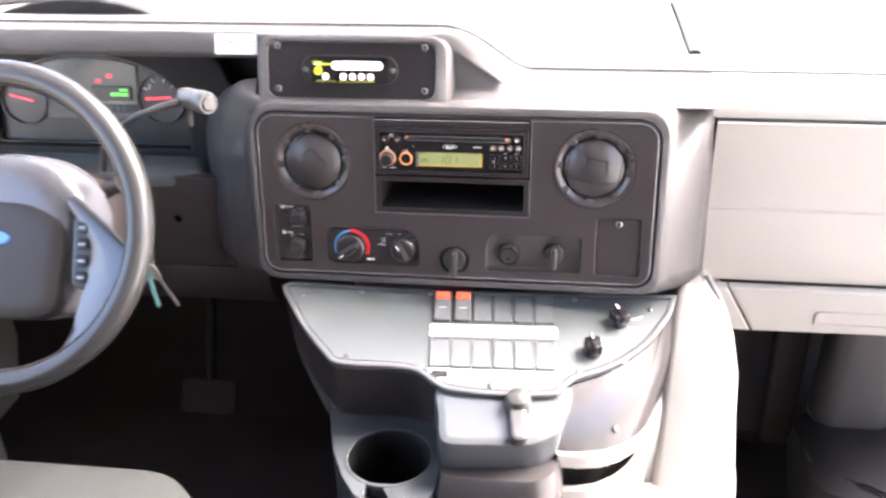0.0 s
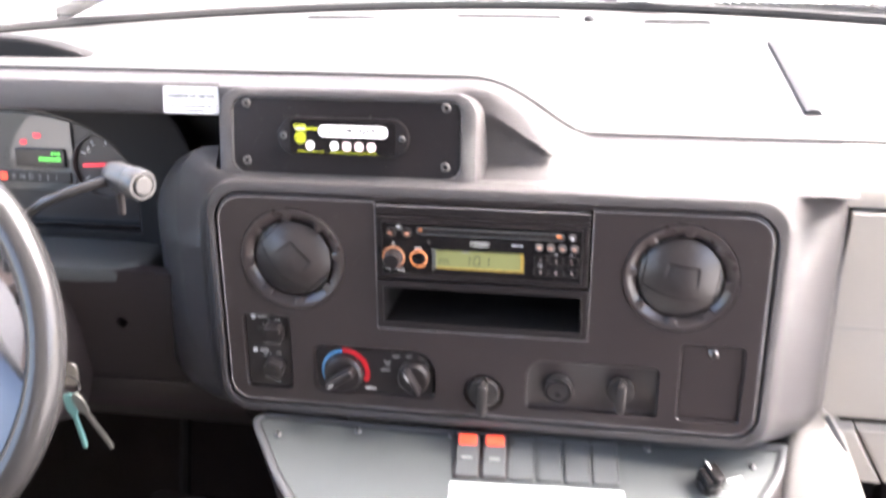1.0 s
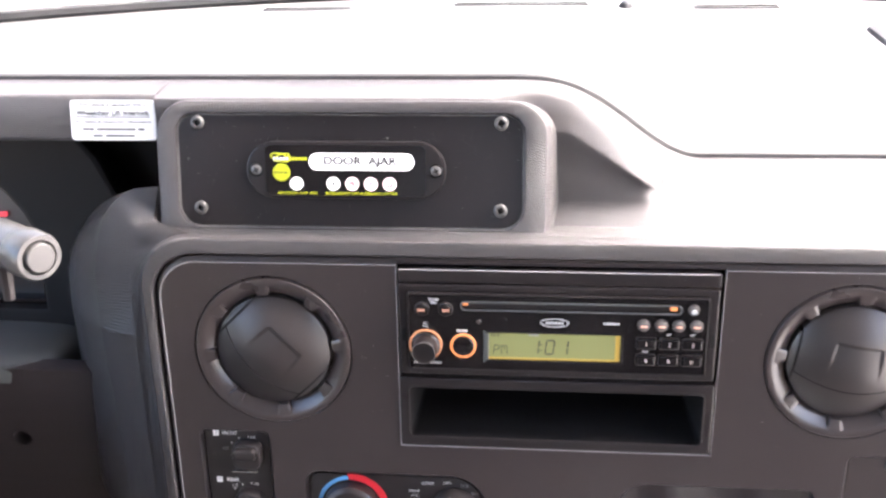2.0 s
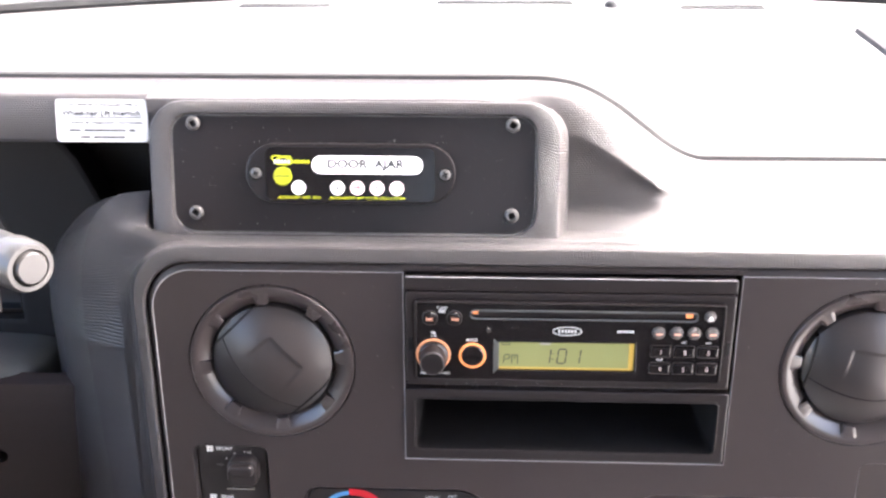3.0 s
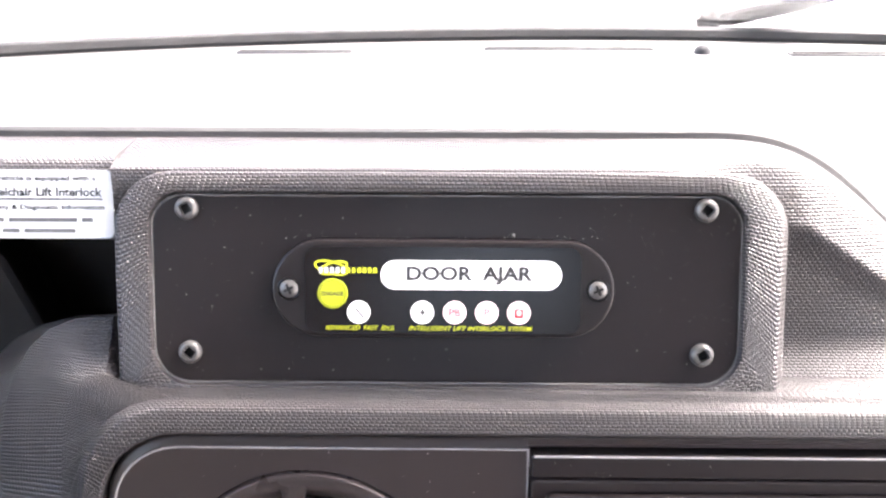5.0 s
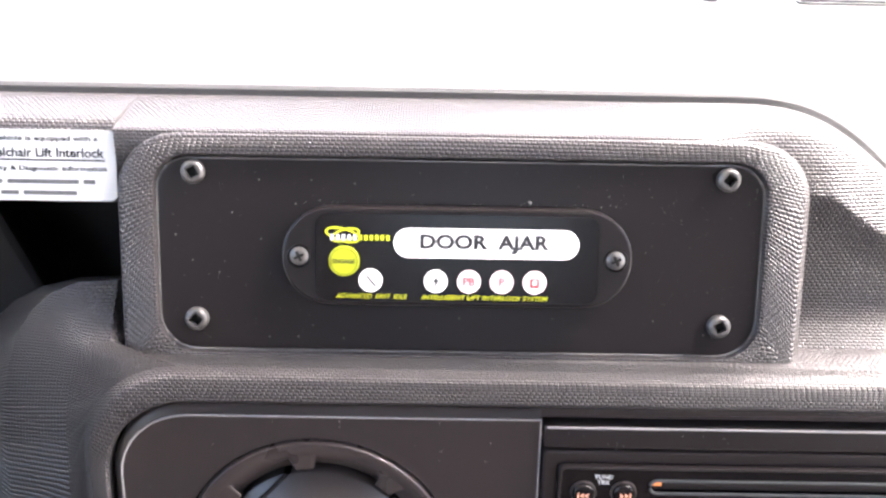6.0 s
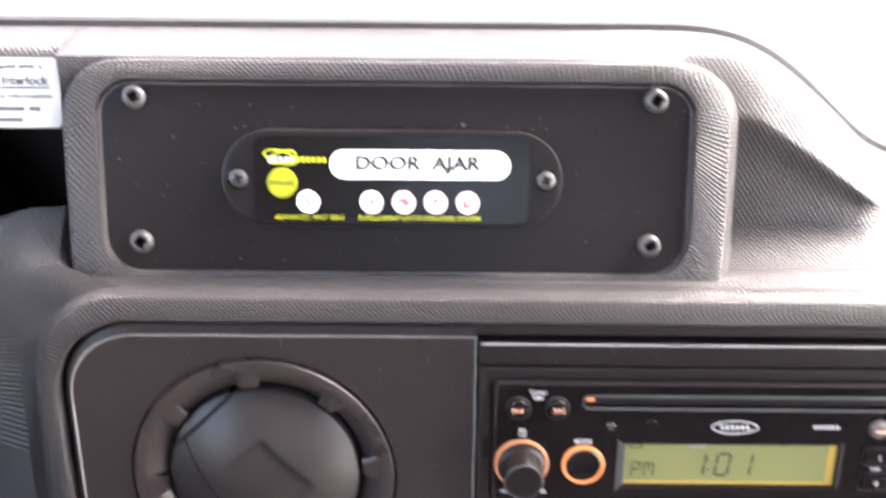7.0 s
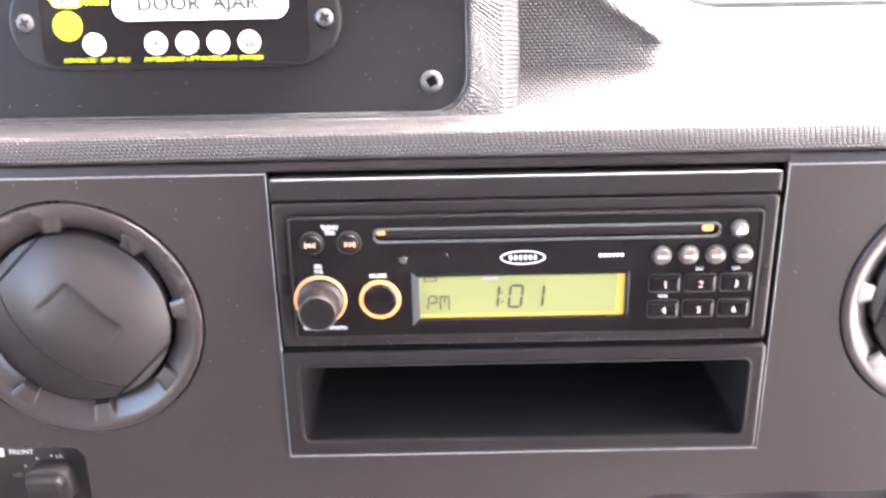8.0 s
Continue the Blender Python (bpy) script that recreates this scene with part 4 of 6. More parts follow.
def vent(cx, cy, spin, dome_turn):
    th = thing("air_vent", PANEL @ at(cx, cy), "round charcoal air vent with a closed swivel ball", "air vent", "dashboard air vents")
    part("bezel_ring", lathe([(0.0491, -0.0002), (0.0487, -0.0001), (0.0483, -0.0006), (0.0481, -0.0016), (0.0480, -0.006)], 64, cap=False), GLOSSD, th, "thin glossy rim, paler than the panel for its highlight")
    part("gap_floor", lathe([(0.0484, -0.004), (0.0466, -0.004)], 64, cap=False), VOID, th)
    part("collar", lathe([(0.0476, -0.006), (0.0476, 0.0003), (0.0471, 0.0010), (0.0458, 0.0012), (0.0424, 0.0006), (0.0366, -0.0050), (0.0360, -0.0056), (0.0356, -0.02)], 64, cap=False), COLLAR, th, "dished collar")
    for k in range(8):
        mid = spin + 45 * k
        rows = []
        for r, z, half in ((0.0428, 0.0008, 7.0), (0.0395, 0.0003, 5.8), (0.0366, -0.0004, 5.0), (0.0362, -0.0012, 4.8), (0.0361, -0.006, 4.8)):
            a = [radians(mid + half * f) for f in (-1, -0.82, -0.4, 0.4, 0.82, 1)]
            drop = (0.0005, 0, 0, 0, 0, 0.0005)
            rows.append([(r * math.cos(a[0]), r * math.sin(a[0]), min(z, -0.006 + (r - 0.036) * 0.9))] + [(r * math.cos(t), r * math.sin(t), z - d) for t, d in zip(a, drop)] + [(r * math.cos(a[-1]), r * math.sin(a[-1]), min(z, -0.006 + (r - 0.036) * 0.9))])
        bm = loft(bmesh.new(), rows, False, False, closed=False)
        part("finger_block", bm, COLLAR, th)
    # swivel ball, cut straight along two edges, over a lower inner shell
    R, SINK = 0.060, 0.0512
    angles = [35.45 - 34.85 * i / 44 for i in range(45)]
    turn = Matrix.Rotation(radians(dome_turn), 4, "Z")

    def scoop(u, v):
        half = 0.0120 - 0.10 * (v - 0.012)
        return 0.0009 * (1 - smoothstep(0.0125, 0.0142, v)) * (1 - smoothstep(half, half + 0.0016, abs(u))) * smoothstep(-0.008, 0.009, v)

    def dome(low):
        return lathe([(0.0348, -0.014)] + [(R * math.sin(radians(a)), R * math.cos(radians(a)) - SINK - low) for a in angles], 120)

    bm = dome(0.0)
    for v in bm.verts:
        v.co.z -= scoop(v.co.x, v.co.y)
    for s in (-1, 1):
        bmesh.ops.bisect_plane(bm, geom=bm.verts[:] + bm.edges[:] + bm.faces[:], plane_co=(s * 0.0304, 0, 0), plane_no=(s, 0, 0), clear_outer=True)
    bm.transform(turn)
    ball = part("swivel_ball", bm, BALL, th, "smooth domed shutter with a thumb scoop", sharp=60)
    for s in (-1, 1):
        bm = dome(0.0004)
        bmesh.ops.bisect_plane(bm, geom=bm.verts[:] + bm.edges[:] + bm.faces[:], plane_co=(s * 0.0317, 0, 0), plane_no=(s, 0, 0), clear_inner=True)
        bm.transform(turn)
        # Side slivers are paler than the ball, their glint put into the colour.
        part("side_shell", bm, SHELLG, ball)
        path = []
        for k in range(13):
            v = -0.0155 + 0.031 * k / 12
            path.append(turn @ Vector((s * 0.0310, v, math.sqrt(R * R - 0.0310 ** 2 - v * v) - SINK)))
        part("parting_line", tube(path, 0.0006, 6), VOID, ball)
    path = []
    for k in range(25):
        u = -0.0305 + 0.061 * k / 24
        v = -0.0150 + 6.0 * u * u
        path.append(turn @ Vector((u, v, math.sqrt(R * R - u * u - v * v) - SINK)))
    part("parting_line", tube(path, 0.00042, 6), VOID, ball)
    return th


vent(*VENT_L, 6, -46)
vent(*VENT_R, -6, -8)


# ---- radio ----
radio = thing("car_radio", PANEL, "black car radio with a lit yellow-green clock display", "radio")
part("trim_strip", slab(rrect(0.1840, 0.0083, 0.0012, 3, 0, -0.0062), -0.006, 0.0014, 0.0009), RADIOG, radio, "blank trim strip above the radio")
# Pale bar painted as the highlight on top of the strip.
part("strip_edge", slab(rrect(0.1822, 0.0007, 0.0003, 1, 0, -0.0025), 0.0006, 0.0016, 0.0003), CREASED, radio, "pale bar carrying the trim strip's upper highlight")
RB = rrect(0.1838, 0.0580, 0.0022, 4, 0.0, -0.0400)
RF = rrect(0.1730, 0.0488, 0.0022, 4, 0.0, -0.0404)
part("body", ring(RB, RF, -0.006, 0.0016, 0.0010, zin=-0.002), RADIOG, radio)
CDS = rrect(0.1250, 0.0042, 0.0021, 6, 0.0078, -0.0236)
DISP = rrect(0.0800, 0.0198, 0.0012, 4, -0.0012, -0.0489)
fp = bmesh.new()
cutplate(offs(RF, 0.0012), [CDS, DISP], 0.0032, 0.003, fp)
loft(fp, [lift(offs(RF, 0.0012), 0.0032), lift(offs(RF, 0.0004), 0.0028), lift(offs(RF, 0.0003), 0.0)], False, False)
fpo = part("faceplate", fp, BLACK, radio, "glossy black removable faceplate")
part("faceplate_edge", ring(offs(RF, 0.0001), offs(RF, 0.0010), 0.0, 0.0037, 0.0004), RADIOG, fpo)
part("slot_backing", slab(offs(CDS, -0.001), 0.0000, 0.0012), BLACKM, fpo)
part("disc_shutter", slab(rrect(0.117, 0.0026, 0.0006, 2, 0.0078, -0.0236), 0.0012, 0.0022, 0.0005), RADIOG, fpo, "felt shutter in the slot")
# Lip takes a light grey to paint the slot's edge highlight.
part("slot_lip", ring(offs(CDS, -0.0009), offs(CDS, 0.0001), 0.0030, 0.0038, 0.0004), SILVERD, fpo, "moulded lip of the disc slot, highlight put into its grey")
part("slot_glow", slab(rrect(0.0030, 0.0014, 0.0005, 2, -0.0525, -0.0229), 0.0012, 0.0025), AMBER, fpo)
part("slot_glow", slab(rrect(0.0040, 0.0024, 0.0008, 2, 0.0664, -0.0231), 0.0012, 0.0026), AMBER, fpo)
disp = part("display", slab(rrect(0.0770, 0.0172, 0.0004, 2, -0.0010, -0.0489), 0.0006, 0.0018), LCD, radio, "yellow-green lit clock display")
part("display_frame", ring(DISP, offs(DISP, 0.0013), 0.0012, 0.0035, 0.0004), BLACK, disp)
part("display_edge_glow", slab(rrect(0.0026, 0.0166, 0.0003, 1, 0.0358, -0.0489), 0.0018, 0.0019), DISPEDGE, disp)
part("display_cheek", slab([(-0.0420, -0.0602), (-0.0388, -0.0571), (-0.0388, -0.0405), (-0.0420, -0.0383)], 0.0018, 0.0036, 0.0006), SILVER, disp)


def seven(parent, x, y, h, segs, z, w=None):
    """One seven-bar digit."""
    w = w or h * 0.52
    t, lean = h * 0.10, 0.10
    place = {"a": (0, h / 2, 1), "g": (0, 0, 1), "d": (0, -h / 2, 1), "f": (-w / 2, h / 4, 0), "b": (w / 2, h / 4, 0), "e": (-w / 2, -h / 4, 0), "c": (w / 2, -h / 4, 0)}
    bm = bmesh.new()
    for s in segs:
        px, py, flat = place[s]
        L = (w if flat else h / 2) - t * 1.15
        pts = [(-L / 2 - t / 3, 0), (-L / 2, -t / 2), (L / 2, -t / 2), (L / 2 + t / 3, 0), (L / 2, t / 2), (-L / 2, t / 2)]
        if not flat:
            pts = [(-b, a) for a, b in pts]
        pts = [(x + px + a + lean * (py + b), y + py + b) for a, b in pts]
        slab(pts, z, z + 0.0001, 0, bm)
    return part("clock_digit", bm, INKB, parent)


part("display_edge_glow", slab(rrect(0.0760, 0.0011, 0.0003, 1, -0.0010, -0.0569), 0.0018, 0.0019), DISPEDGE, disp)
ZD = 0.0019
seven(disp, -0.0345, -0.0514, 0.0056, "abefg", ZD)
bm = bmesh.new()
for dx, dw in ((-0.0016, 0.0005), (0.0016, 0.0005), (0.0, 0.0005)):
    slab(rrect(dw, 0.0056 if dx else 0.0026, 0.0001, 1, -0.0298 + dx, -0.0514 + (0 if dx else 0.0012)), ZD, ZD + 0.0001, 0, bm)
slab(rrect(0.0034, 0.0005, 0.0001, 1, -0.0298, -0.0488), ZD, ZD + 0.0001, 0, bm)
part("clock_letter", bm, INKB, disp)
seven(disp, -0.0120, -0.0492, 0.0088, "bc", ZD)
seven(disp, -0.0032, -0.0492, 0.0088, "abcdef", ZD)
seven(disp, 0.0048, -0.0492, 0.0088, "bc", ZD)
for yy in (-0.0476, -0.0512):
    part("clock_colon", slab(rrect(0.0008, 0.0008, 0.0002, 1, -0.0082, yy), ZD, ZD + 0.0001), INKB, disp)
part("display_mark", ring(rrect(0.0048, 0.0020, 0.0003, 1, -0.0350, -0.0417), rrect(0.0040, 0.0012, 0.0002, 1, -0.0350, -0.0417), ZD, ZD + 0.0001, 0.00001), INKB, disp)
part("display_mark", slab(rrect(0.0060, 0.0013, 0.0002, 1, -0.0128, -0.0416), ZD, ZD + 0.0001), INKG, disp)

ZF = 0.0033
vol = part("volume_knob", lathe([(0.0086, ZF), (0.0086, 0.0050), (0.0074, 0.0062), (0.0072, 0.0140), (0.0069, 0.0147), (0.0065, 0.0149), (0.0063, 0.0149)], 36, m=at(-0.0760, -0.0490)), MODBLACK, radio, "black ribbed volume knob")
part("knob_ring", ring(circle(0.0098, 40, -0.0760, -0.0485), circle(0.0086, 40, -0.0760, -0.0485), ZF, ZF + 0.0010, 0.0003), AMBERD, vol, "dim amber lit ring")
part("knob_cap_edge", ring(circle(0.0067, 36, -0.0760, -0.0490), circle(0.0063, 36, -0.0760, -0.0490), 0.0146, 0.0151, 0.0001), GLOSSD, vol)
mode = part("mode_button", lathe([(0.0064, ZF), (0.0064, 0.0042), (0.0058, 0.0048), (0.0040, 0.0044)], 32, m=at(-0.0538, -0.0487)), BLACK, radio, "round black button")
part("button_ring", ring(circle(0.0077, 36, -0.0538, -0.0487), circle(0.0064, 36, -0.0538, -0.0487), ZF, ZF + 0.0011, 0.0003), AMBER, mode, "amber lit ring")


def round_button(x, y, r, sign):
    b = part("round_button", lathe([(r, ZF), (r, 0.0046), (r * 0.85, 0.0054), (r * 0.5, 0.0057)], 26, m=at(x, y)), DOMEB if sign in ("word", "eject") else BLACK, radio, "small round glossy button")
    part("button_rim", ring(circle(r * 1.14, 26, x, y), circle(r, 26, x, y), ZF, ZF + 0.0009, 0.0002), DARK2, b)
    bm = bmesh.new()
    z = 0.0057
    if sign in ("back", "next"):
        s = -1 if sign == "back" else 1
        for dx in (-0.0009, 0.0007):
            slab([(x + s * (dx - 0.0008), y - 0.0011), (x + s * (dx + 0.0008), y), (x + s * (dx - 0.0008), y + 0.0011), (x + s * (dx - 0.0003), y)][::s], z, z + 0.0001, 0, bm)
        slab(rrect(0.0005, 0.0022, 0.0001, 1, x + s * 0.0020, y), z, z + 0.0001, 0, bm)
    elif sign == "eject":
        slab([(x - 0.0015, y - 0.0003), (x + 0.0015, y - 0.0003), (x, y + 0.0014)], z, z + 0.0001, 0, bm)
        slab(rrect(0.0030, 0.0006, 0.0001, 1, x, y - 0.0011), z, z + 0.0001, 0, bm)
    else:
        slab(rrect(0.0036, 0.0009, 0.0002, 1, x, y), z, z + 0.0001, 0, bm)
    part("button_sign", bm, INKO if sign != "eject" else INKW, b)


INKO = glowing("salmon_lit_sign", (1.0, 0.45, 0.28), 0.06, (0.55, 0.3, 0.22))
round_button(-0.0778, -0.0259, 0.0039, "back")
round_button(-0.0641, -0.0258, 0.0039, "next")
round_button(0.0775, -0.0231, 0.0029, "eject")
for k in range(4):
    round_button(0.0499 + 0.0099 * k, -0.0331, 0.0033, "word")
for k in range(6):
    x, y = 0.0518 + 0.0131 * (k % 3), -0.0444 - 0.0104 * (k // 3)
    b = part("preset_key", slab(rrect(0.0112, 0.0066, 0.0012, 3, x, y), ZF, 0.0048, 0.0010), BLACK, radio, "small rectangular key")
    part("key_rim", ring(rrect(0.0120, 0.0074, 0.0014, 3, x, y), rrect(0.0113, 0.0067, 0.0012, 3, x, y), ZF, ZF + 0.0006, 0.0001), DARK2, b)
    lettering("key_number", str(k + 1), INKP, b, x, y, 0.0049, 0.0026)
for x, y, body, hgt in ((-0.0710, -0.0199, "TUNE/", 0.0015), (-0.0710, -0.0220, "TRK", 0.0015), (-0.0759, -0.0351, "SEL", 0.0014), (-0.0759, -0.0371, "VOL", 0.0012), (-0.0542, -0.0393, "MODE", 0.0015), (-0.0809, -0.0603, "PUSH", 0.0013), (-0.0699, -0.0603, "POWER", 0.0013), (0.0645, -0.0390, "INT", 0.0011), (0.0780, -0.0390, "RPT", 0.0011), (0.0515, -0.0497, "RDM", 0.0011)):
    lettering("print", body, INKW, fpo, x, y, ZF, hgt * 1.1, bold=0.02)
ov = [(-0.0008 + 0.0083 * math.cos(math.tau * k / 40), -0.0331 + 0.0027 * math.sin(math.tau * k / 40)) for k in range(40)]
part("maker_oval", ring(ov, offs(ov, 0.0004), ZF, ZF + 0.00012, 0.00001), INKW, fpo, "white oval maker's mark")
for k in range(6):
    part("maker_bar", slab(rrect(0.0010, 0.0018, 0.0002, 1, -0.0053 + 0.0018 * k, -0.0331), ZF, ZF + 0.0001), INKW, fpo)
    part("model_bar", slab(rrect(0.0010, 0.0014, 0.0002, 1, 0.0276 + 0.0016 * k, -0.0328), ZF, ZF + 0.0001), INKW, fpo)
part("sensor_dot", lathe([(0.0022, ZF), (0.0019, 0.0037)], 20, m=at(-0.0302, -0.0326)), BLACK, fpo)
part("status_lens", lathe([(0.0016, ZF), (0.0013, 0.0040)], 18, m=at(-0.0447, -0.0332)), CHROME, fpo)
for x in (-0.0890, 0.0893):
    part("release_notch", slab(rrect(0.0022, 0.0080, 0.0004, 2, x, -0.0430), 0.0012, 0.0020), VOID, radio)


# ---- open cubby under the radio ----
cubby = thing("storage_cubby", PANEL, "empty black open cubby below the radio, shade painted inside", "cubby")
CO, CI = rrect(0.1862, 0.0462, 0.0020, 4, 0.0002, -0.0945), rrect(0.1742, 0.0338, 0.0030, 4, 0.0004, -0.0944)
part("frame", ring(CO, CI, -0.006, 0.0018, 0.0012), RADIOG, cubby)
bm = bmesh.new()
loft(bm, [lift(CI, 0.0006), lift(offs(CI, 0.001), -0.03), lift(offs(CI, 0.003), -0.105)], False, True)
# Bin is blacker than its frame, deepening the recess's shade by colour.
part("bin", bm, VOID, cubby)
part("lip", ring(offs(CI, -0.0008), offs(CI, 0.0002), 0.0010, 0.0024, 0.0004), RADIOG, cubby, "thin polished lip")


# ---- fan switches ----
fans = thing("fan_switches", PANEL, "black pair of front and rear blower switches with white marks", "fan switch")
part("plate", slab(offs(FANS, 0.0020), -0.0053, -0.0035, 0.0005), BLACKM, fans)
for word, tx, ty, kx, ky, turned, ex, ey in (("FRONT", -0.2030, -0.1168, -0.1915, -0.1300, 0, -0.1928, -0.1398), ("REAR", -0.2035, -0.1508, -0.1935, -0.1660, -20, -0.1945, -0.1765)):
    m = at(kx, ky) @ Matrix.Rotation(radians(turned), 4, "Z")
    k = part("rotary_knob", slab(rrect(0.0185, 0.0185, 0.0060, 5), -0.0035, 0.0040, 0.0016, None, m), BLACKM, fans, "small black lever knob")
    part("grip", slab(rrect(0.0150, 0.0075, 0.0030, 4, 0, 0.0035), 0.0035, 0.0078, 0.0018, None, m), BLACKM, k)
    # Chrome bar draws the light caught by the grip's lower edge.
    part("grip_highlight", slab(rrect(0.0168, 0.0010, 0.0004, 2), 0.0030, 0.0046, 0.0003, None, at(ex, ey) @ Matrix.Rotation(radians(turned), 4, "Z")), CHROME, k, "bright bar standing in for the lit lower edge")
    lettering("word", word, INKW, fans, tx, ty, -0.0035, 0.0024, 0.0098 if word == "FRONT" else 0.0080, bold=0.02)
    sign = bmesh.new()
    for q in range(4):
        slab(circle(0.0011, 10, 0.0010 * (1 if q % 2 else -1), 0.0010 * (1 if q < 2 else -1)), -0.0035, -0.0034, 0, sign, at(tx - 0.0090, ty - 0.0002))
    part("fan_sign", sign, INKW, fans)
    lettering("mark", "HI", INKW, fans, tx + 0.0150, ty - 0.0025, -0.0035, 0.0020)
    lettering("mark", "LO", INKG if word == "FRONT" else INKW, fans, tx - 0.0035 if word == "FRONT" else tx + 0.0010, ty - 0.0110 if word == "FRONT" else ty - 0.0042, -0.0035, 0.0020)
    for dx, dy in ((0.0006, -0.0068), (0.0058, -0.0034), (0.0118, -0.0022)):
        part("dot", slab(circle(0.0005, 8, tx + dx, ty + dy), -0.0035, -0.0034), INKW, fans)


# ---- heater controls ----
heater = thing("climate_control", PANEL, "black heater control with a blue and red temperature arc", "climate control")
part("plate", slab(offs(HVAC, 0.0034), -0.0053, -0.0035, 0.0005), BLACKM, heater)
TX, TY = -0.1266, -0.1668


def arc(cx, cy, r0, r1, a0, a1, z, n=14):
    bm = bmesh.new()
    a = [radians(a0 + (a1 - a0) * i / n) for i in range(n + 1)]
    pts = [(cx + r1 * math.cos(t), cy + r1 * math.sin(t)) for t in a] + [(cx + r0 * math.cos(t), cy + r0 * math.sin(t)) for t in reversed(a)]
    return slab(pts, z, z + 0.0002, 0, bm)


part("cold_arc", arc(TX, TY, 0.0195, 0.0222, 95, 205, -0.0035), INKBL, heater, "blue print")
part("hot_arc", arc(TX, TY, 0.0192, 0.0238, -25, 95, -0.0035), INKR, heater, "red print")
tk = part("temperature_knob", lathe([(0.0182, -0.0035), (0.0180, 0.004), (0.0160, 0.0062), (0.0150, 0.0064)], 40, m=at(TX, TY)), BLACKM, heater, "black round knob")
part("grip", slab(rrect(0.0085, 0.0300, 0.0036, 4), 0.0055, 0.0175, 0.0025, None, at(TX, TY) @ Matrix.Rotation(radians(125), 4, "Z")), BLACKM, tk)
part("pointer_line", slab(rrect(0.0012, 0.0070, 0.0004, 1), 0.0176, 0.0178, 0, None, at(TX, TY) @ Matrix.Rotation(radians(125), 4, "Z") @ at(0, 0.0100)), INKW, tk)
part("word_bar", slab(rrect(0.0100, 0.0020, 0.0004, 1, TX + 0.024, TY - 0.0155), -0.0035, -0.0034), INKW, heater)
MX, MY = -0.0605, -0.1660
mk = part("mode_knob", lathe([(0.0150, -0.0035), (0.0148, 0.004), (0.0130, 0.0062), (0.0120, 0.0064)], 36, m=at(MX, MY)), BLACKM, heater, "black round knob")
part("grip", slab(rrect(0.0070, 0.0260, 0.0030, 4), 0.0055, 0.0175, 0.0025, None, at(MX, MY) @ Matrix.Rotation(radians(28), 4, "Z")), BLACKM, mk)
part("pointer_line", slab(rrect(0.0014, 0.0070, 0.0004, 1), 0.0176, 0.0178, 0, None, at(MX, MY) @ Matrix.Rotation(radians(28), 4, "Z") @ at(0, 0.0085)), INKW, mk)
for x, y, w, mat in ((-0.0860, -0.1540, "MAX", INKW), (-0.0860, -0.1572, "A/C", INKW), (-0.0880, -0.1625, "NORM", INKW), (-0.0776, -0.1482, "VENT", INKW), (-0.0652, -0.1473, "OFF", INKW), (-0.0541, -0.1490, "FLR", INKG), (-0.0475, -0.1545, "MIX", INKG)):
    lettering("word", w, mat, heater, x, y, -0.0035, 0.0022)


# ---- dash knobs, socket, blank flap ----
def grip_knob(x, y, r, name, label, base_z):
    th = thing(name, PANEL @ at(x, y, base_z), label, "knob", "turn knobs")
    part("disc", lathe([(r, 0.0), (r, 0.004), (r * 0.9, 0.0065), (r * 0.75, 0.007)], 32), KNOBB, th)
    part("grip", slab(rrect(0.0100, r * 2.25, 0.0046, 4, 0, -0.0018), 0.004, 0.0200, 0.0035), KNOBB, th)
    return th


grip_knob(0.0035, -0.1770, 0.0150, "rotary_switch", "charcoal turn knob with a raised grip", -0.0040)
grip_knob(0.1254, -0.1655, 0.0130, "rotary_switch", "charcoal turn knob set in a recess", -0.005)
sock = thing("power_socket", PANEL @ at(0.0704, -0.1680, -0.005), "round capped power socket in a recess", "power socket")
part("collar", lathe([(0.0140, 0.0), (0.0138, 0.005), (0.0128, 0.0066), (0.0118, 0.0066)], 32), KNOBB, sock)
part("cap", lathe([(0.0116, 0.0), (0.0114, 0.0074), (0.0100, 0.0088), (0.0040, 0.0092)], 32), BALL, sock)
part("cap_ring", ring(circle(0.0112, 32), circle(0.0094, 32), 0.0080, 0.0100, 0.0006), BLACK, sock, "glossy black ring")
part("pin_hole", slab(circle(0.0027, 16, 0.0, -0.0030), 0.0086, 0.0098), VOID, sock)
flap = thing("blank_flap", PANEL, "charcoal blank flap held by one screw", "cover flap")
part("plate", slab(offs(FLAP, 0.0021), -0.0048, -0.0034, 0.0003), DARK, flap)
screw(flap, 0.2013, -0.1240, -0.0032, 0.0042, STEEL)


# ---- engine cover console ----
RIM = smooth_outline([(-0.232, 0.068), (-0.228, 0.079), (-0.210, 0.0825), (-0.120, 0.077), (-0.043, 0.0735), (0.1143, 0.0725), (0.230, 0.0745), (0.262, 0.0745), (0.265, 0.069), (0.256, 0.042), (0.242, 0.0200), (0.223, -0.006), (0.195, -0.0315), (0.165, -0.0500), (0.133, -0.0637), (0.118, -0.078), (0.104, -0.0880),
                     (0.0427, -0.0905), (-0.010, -0.0855), (-0.028, -0.078), (-0.0475, -0.0618), (-0.062, -0.056), (-0.085, -0.0535), (-0.146, -0.0507), (-0.165, -0.035), (-0.198, 0.0072), (-0.2167, 0.0396)][::-1], 5)
if sum(a[0] * b[1] - b[0] * a[1] for a, b in zip(RIM, RIM[1:] + RIM[:1])) < 0:
    RIM = RIM[::-1]
console = thing("engine_cover_console", CONSOLE, "grey console on the engine cover with cup holder and tray", "console")
bm = bmesh.new()
